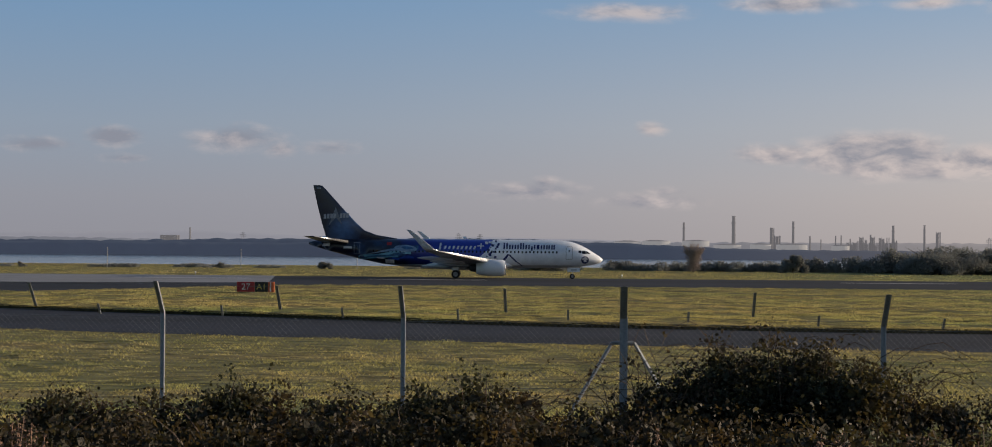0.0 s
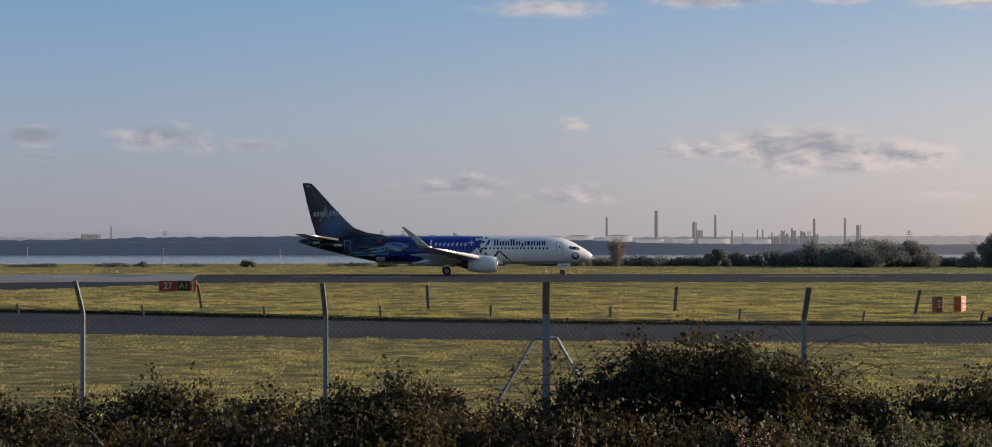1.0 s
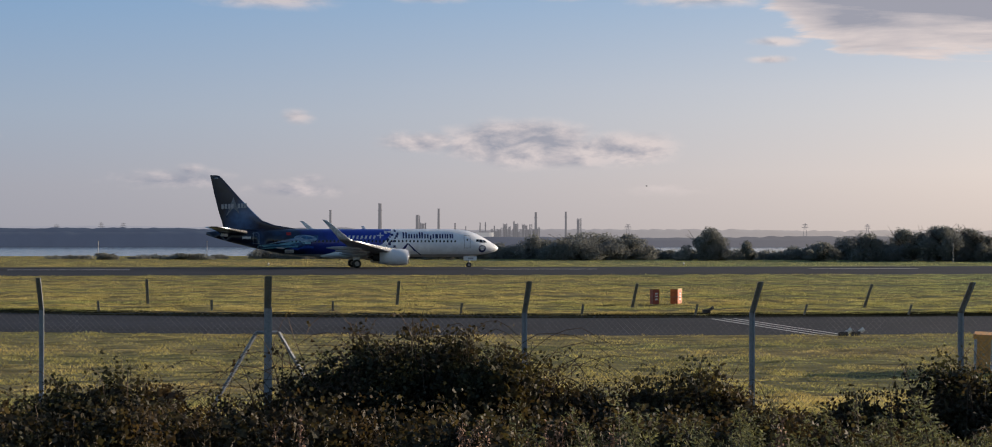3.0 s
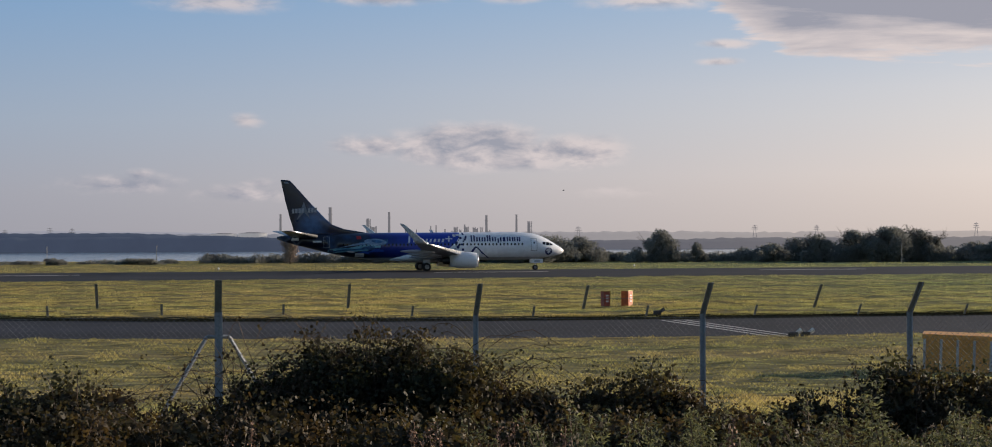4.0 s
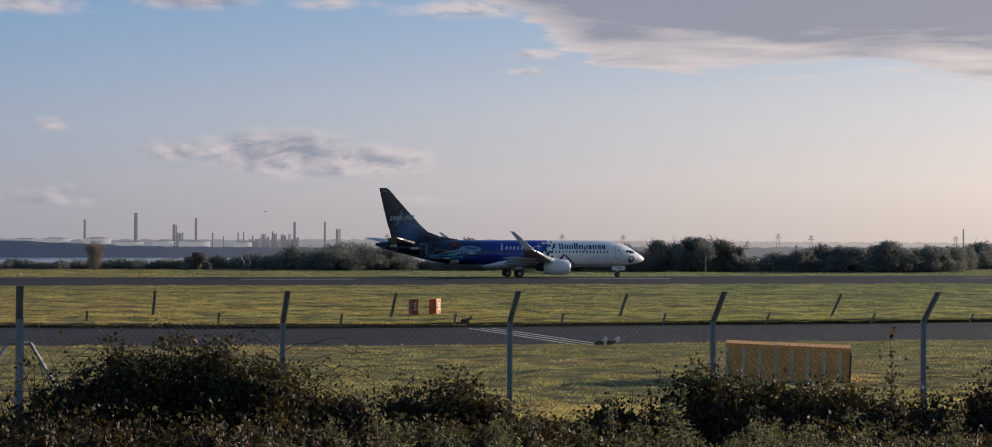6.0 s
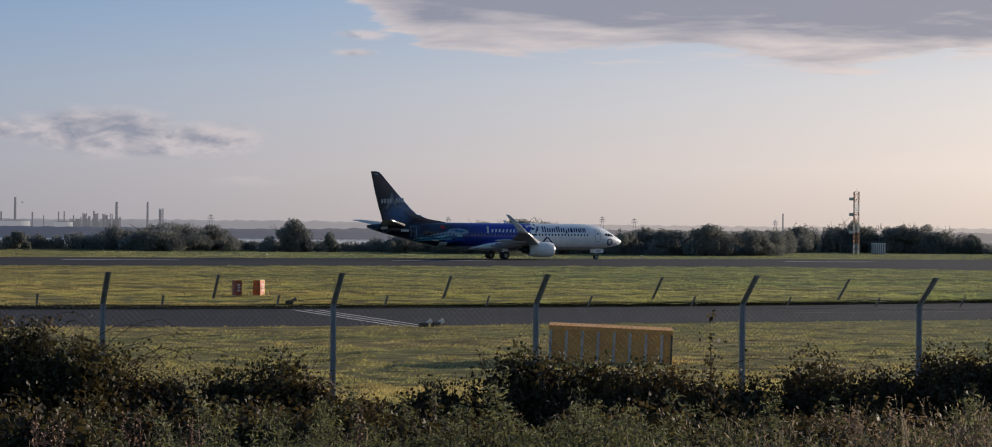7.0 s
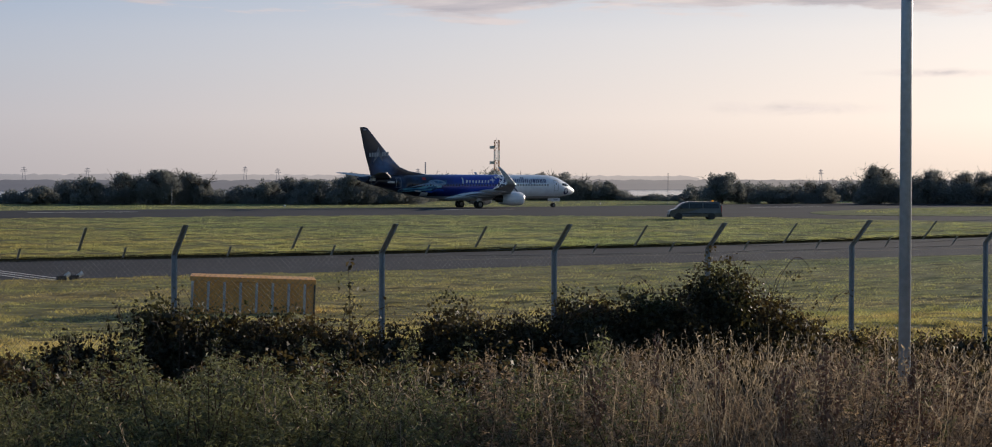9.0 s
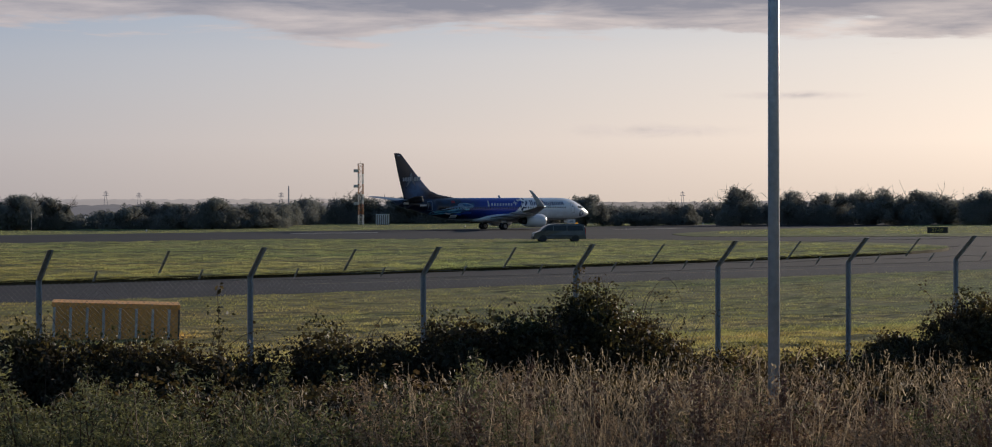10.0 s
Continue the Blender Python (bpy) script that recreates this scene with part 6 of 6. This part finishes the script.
def build_dry_grass(name, spots, label):
    """Dead grass stalks with feathery heads, as thin folded ribbons."""
    quads = []
    for x, y, h, lean in spots:
        g = ground_z(x, y)
        a = RNG.uniform(0, 2 * math.pi)
        b = np.array((x, y, g))
        side = np.array((math.cos(a + 1.2), math.sin(a + 1.2), 0)) * 0.0028
        pts = [b + np.array((lean * h * t * t * math.cos(a), lean * h * t * t * math.sin(a), h * t * (1 - 0.25 * lean * t))) for t in (0, 0.4, 0.75, 1.0)]
        for k in range(3):
            w0, w1 = 1.0 - 0.22 * k, 0.78 - 0.22 * k
            quads.append((pts[k] - side * w0, pts[k] + side * w0, pts[k + 1] + side * w1, pts[k + 1] - side * w1))
        d = (pts[3] - pts[2])
        for k in range(7):
            c = pts[2] + d * (0.35 + 0.11 * k)
            e = RNG.normal(size=3) * 0.014 + np.array((0, 0, 0.02))
            f = RNG.normal(size=3)
            f = f / np.linalg.norm(f) * 0.006
            quads.append((c - f, c + f, c + e + f * 0.4, c + e - f * 0.4))
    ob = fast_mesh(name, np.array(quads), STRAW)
    tagged(ob, label, "grass", kind="stuff")


spots = []
for k in range(3600):
    az = RNG.uniform(27, 53) if k > 900 else RNG.uniform(-15, 30)
    if k <= 900 and k % 3:
        continue
    if az < 36 and k > 900 and RNG.uniform() > (az - 26) / 11:
        continue
    d = RNG.uniform(13.0, 19.5)
    x, y = at_bearing(az, d)
    patch = noise.noise((x * 0.5, y * 0.5, 6))
    if patch < -0.12 and az > 27:
        continue
    low = 0.093 if az < 20 else tent(az, [(20, 0.09), (32, 0.080), (38, 0.069), (53, 0.069)])
    h = EYE - d * (low + abs(RNG.normal()) * 0.018) - ground_z(x, y)
    if h > 0.35:
        spots.append((x, y, h, RNG.uniform(0.05, 0.75)))
build_dry_grass("dry_grass", spots, "tall dry straw-coloured grass on the bank")


def build_short_growth():
    """Low green and brown growth that covers the bank between the taller plants."""
    n = 60000
    az = np.radians(RNG.uniform(-17, 53, n))
    d = RNG.uniform(11.5, 27, n)
    x, y = d * np.sin(az), d * np.cos(az)
    z = np.array([ground_z(a, b) for a, b in zip(x, y)])
    h = RNG.uniform(0.12, 0.45, n)
    a = RNG.uniform(0, 2 * math.pi, n)
    w = 0.012
    v = np.empty((n, 3, 3))
    v[:, 0] = np.stack([x - w * np.cos(a), y - w * np.sin(a), z], 1)
    v[:, 1] = np.stack([x + w * np.cos(a), y + w * np.sin(a), z], 1)
    v[:, 2] = np.stack([x + RNG.normal(size=n) * 0.12, y + RNG.normal(size=n) * 0.12, z + h], 1)
    ob = fast_mesh("rank_grass", v, WEED)
    tagged(ob, "rank green grass covering the bank", "grass", kind="stuff")


build_short_growth()


def build_dock(az, d, drop):
    x, y = at_bearing(az, d)
    g = ground_z(x, y)
    h = EYE - d * drop - g
    root = new("dock_plant")
    root.location = (x, y, g)
    tagged(root, "dead rust-brown dock with seed spikes", "plant", group="dead docks on the bank")
    verts, faces, pts = [], [], []
    for k in range(4):
        top = np.array((RNG.uniform(-0.13, 0.13), RNG.uniform(-0.1, 0.1), h * RNG.uniform(0.85, 1.0)))
        polyline_tube(verts, faces, [np.array((0, 0, 0)), top * (0.4, 0.4, 0.6), top], 0.007, 0.003)
        for j in range(110):
            t = RNG.uniform(0.62, 1.0)
            pts.append(top * (0.4 + 0.6 * (t - 0.6) / 0.4, 0.4 + 0.6 * (t - 0.6) / 0.4, t) + RNG.normal(size=3) * 0.02)
    mesh_object("stem", verts, faces, SEED, root)
    tagged(leaf_mesh("seed_spike", pts, 0.022, SEED, root, slim=0.8), kind="stuff")


for az, d, drop in ((-13.4, 15, 0.083), (-12.8, 15, 0.087), (4.2, 15, 0.088), (8.9, 15, 0.090), (9.3, 14.6, 0.091), (11.0, 15, 0.088), (11.7, 15, 0.086), (13.2, 14.8, 0.091), (17.5, 15, 0.09)):
    build_dock(az, d, drop)
for k in range(34):
    build_dock(RNG.uniform(34, 52), RNG.uniform(13.5, 18), RNG.uniform(0.074, 0.1))


# ---- blades on the mown grass ----
def build_blades(name, n, region, height, width, label, fx):
    pts = []
    while len(pts) < n:
        m = n * 2
        az = np.radians(RNG.uniform(-15.5, 51, m))
        d0, d1 = region[0], region[1]
        d = 1 / RNG.uniform(1 / d1, 1 / d0, m)
        x, y = d * np.sin(az), d * np.cos(az)
        for p, q in zip(x, y):
            zone = region[2](p, q)
            if zone is not None:
                pts.append((p, q, zone))
                if len(pts) == n:
                    break
    p = np.array(pts)
    a = RNG.uniform(0, 2 * math.pi, n)
    # tufts as wide as they are deep, gathered in long low swathes
    drift = np.array([0.4 * noise.noise((q[0] * 0.12, q[1] * 0.2, 2.0)) + 1.0 * noise.noise((q[0] * fx, q[1] * fx, 5.0)) + 0.5 * noise.noise((q[0] * fx * 2.4, q[1] * fx * 2.4, 9.0)) for q in pts])
    h = height * RNG.uniform(0.45, 1.2, n) * np.clip(0.75 + 3.0 * drift, 0.07, 2.2)
    w = width * RNG.uniform(0.6, 1.2, n)
    v = np.empty((n, 3, 3))
    o = np.stack([np.cos(a) * w, np.sin(a) * w, np.zeros(n)], 1)
    v[:, 0], v[:, 1] = p - o, p + o
    v[:, 2] = p + np.stack([RNG.normal(size=n) * h * 0.4, RNG.normal(size=n) * h * 0.4, h], 1)
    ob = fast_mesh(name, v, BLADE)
    tagged(ob, label, "grass", kind="stuff")


NEAR_X, NEAR_Y = [p[0] for p in TAXI_NEAR], [p[1] for p in TAXI_NEAR]
FARL_X, FARL_Y = [p[0] for p in TAXI_FAR], [p[1] for p in TAXI_FAR]


def relief(x, y, f):
    """Tussocks and hollows of the turf."""
    return 0.1 * noise.noise((x * f, y * f, 21.0)) + 0.055 * noise.noise((x * f * 2.3, y * f * 2.3, 4.0))


def near_zone(x, y):
    edge = np.interp(x, NEAR_X, NEAR_Y)
    return ground_z(x, y) + relief(x, y, 0.75) * smooth(0.1, 2.5, edge - y) + 0.03 if 27.5 < y < edge - 0.1 else None


def field_zone(x, y):
    if x > 150 or y > 214 or (x < -20 and y > 214 + (x + 20) * 1.6):
        return None
    if x > 122 and y > 120 and (y > 212 - (x - 122) * 0.9):
        return None
    edge = np.interp(x, FARL_X, FARL_Y)
    return 0.29 + relief(x, y, 0.55) * smooth(0.15, 2.5, y - edge) if y > edge + 0.15 else None


def far_zone(x, y):
    if x > 180:
        edge = 200 - (x - 180) * 0.3 if x < 260 else 176
        if edge + 4 < y < np.interp(x, [180, 205, 262, 345], [205, 231, 252, 272]) and x > 190:
            return 0.06
    return 0.0 if np.interp(x, [-100, 100, 190, 236, 350, 500], [284, 278, 282, 293, 306, 315]) < y < 400 else None


def build_turf(name, x0, x1, y0, y1, cell, zone):
    """The uneven turf that the blades grow from."""
    xs, ys = np.arange(x0, x1, cell), np.arange(y0, y1, cell)
    verts, faces, index = [], [], {}
    for j, y in enumerate(ys):
        for i, x in enumerate(xs):
            if not -0.31 < x / y < 1.3:
                continue
            z = zone(x, y)
            if z is not None:
                index[i, j] = len(verts)
                verts.append((x, y, z))
    for i, j in index:
        q = [index.get(k) for k in ((i, j), (i + 1, j), (i + 1, j + 1), (i, j + 1))]
        if None not in q:
            faces.append(q)
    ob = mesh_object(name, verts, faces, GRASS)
    for f in ob.data.polygons:
        f.use_smooth = True
    tagged(ob, "uneven tussocky mown turf lit by low sun", "grass", kind="stuff")


build_turf("near_turf", -30, 112, 28, 100, 0.45, near_zone)
build_turf("field_turf", -46, 151, 94, 215, 0.65, field_zone)
build_blades("near_grass", 800000, (32, 150, near_zone), 0.062, 0.018, "short mown grass catching low sun", 0.6)
build_blades("field_grass", 420000, (108, 250, field_zone), 0.07, 0.03, "short mown grass catching low sun", 0.42)
build_blades("far_grass", 90000, (215, 430, far_zone), 0.075, 0.07, "short mown grass beyond the runway", 0.25)


def build_edge_tufts():
    """Longer uncut grass that hangs over the cut edge of the field."""
    n = 26000
    x = RNG.uniform(-44, 135, n)
    y = np.interp(x, FARL_X, FARL_Y) + RNG.normal(size=n) * 0.16 + 0.05
    thick = np.array([noise.noise((q * 0.9, 3.0, 1.0)) + 0.6 * noise.noise((q * 0.2, 8.0, 1.0)) for q in x])
    h = np.clip(0.16 + 0.2 * thick, 0.03, 0.4) * RNG.uniform(0.4, 1.1, n)
    a = RNG.uniform(0, 2 * math.pi, n)
    p = np.stack([x, y, np.full(n, 0.22)], 1)
    o = np.stack([np.cos(a) * 0.03, np.sin(a) * 0.03, np.zeros(n)], 1)
    v = np.empty((n, 3, 3))
    v[:, 0], v[:, 1] = p - o, p + o
    v[:, 2] = p + np.stack([RNG.normal(size=n) * 0.06, -np.abs(RNG.normal(size=n)) * 0.14, h - 0.1], 1)
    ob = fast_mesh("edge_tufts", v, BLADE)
    tagged(ob, "longer uncut grass along the taxiway edge", "grass", kind="stuff")


build_edge_tufts()


# ---- a gull over the airfield ----
def build_bird():
    root = new("bird")
    tagged(root, "small dark gull gliding far over the airfield", "bird")
    plume = material("gull_plumage", (0.3, 0.3, 0.31), 0.8, var=0.15, scale=5.0)
    bm = bmesh.new()
    rings = []
    for k in range(7):
        q = k / 6
        r = 0.075 * math.sin(math.pi * min(0.97, max(0.05, q))) ** 0.7
        rings.append([(0.22 - 0.44 * q, r * math.sin(a), r * math.cos(a)) for a in [2 * math.pi * i / 10 for i in range(10)]])
    loft(bm, rings)
    part("body", bm, plume, root, smooth=True)
    for sd in (-1, 1):
        bm = bmesh.new()
        loft(bm, [[(0.07 - off - b, sd * yy, zz + u) for b, u in airfoil(ch, 0.1, 6)] for yy, off, ch, zz in ((0.05, 0.0, 0.17, 0.02), (0.3, -0.04, 0.15, 0.12), (0.6, 0.12, 0.05, 0.09))])
        part("wing", bm, plume, root)
    root.scale = (0.6, 0.6, 0.6)
    return root


bird = build_bird()
# seconds, bearing, elevation
FLIGHT = [(0.0, 17.0, 1.2), (2.0, 15.03, 1.24), (2.5, 14.56, 1.26), (4.5, 12.6, 1.15), (5.5, 11.07, 0.96), (7.0, 8.5, 0.48), (10.0, 3.4, 0.2)]

motions()
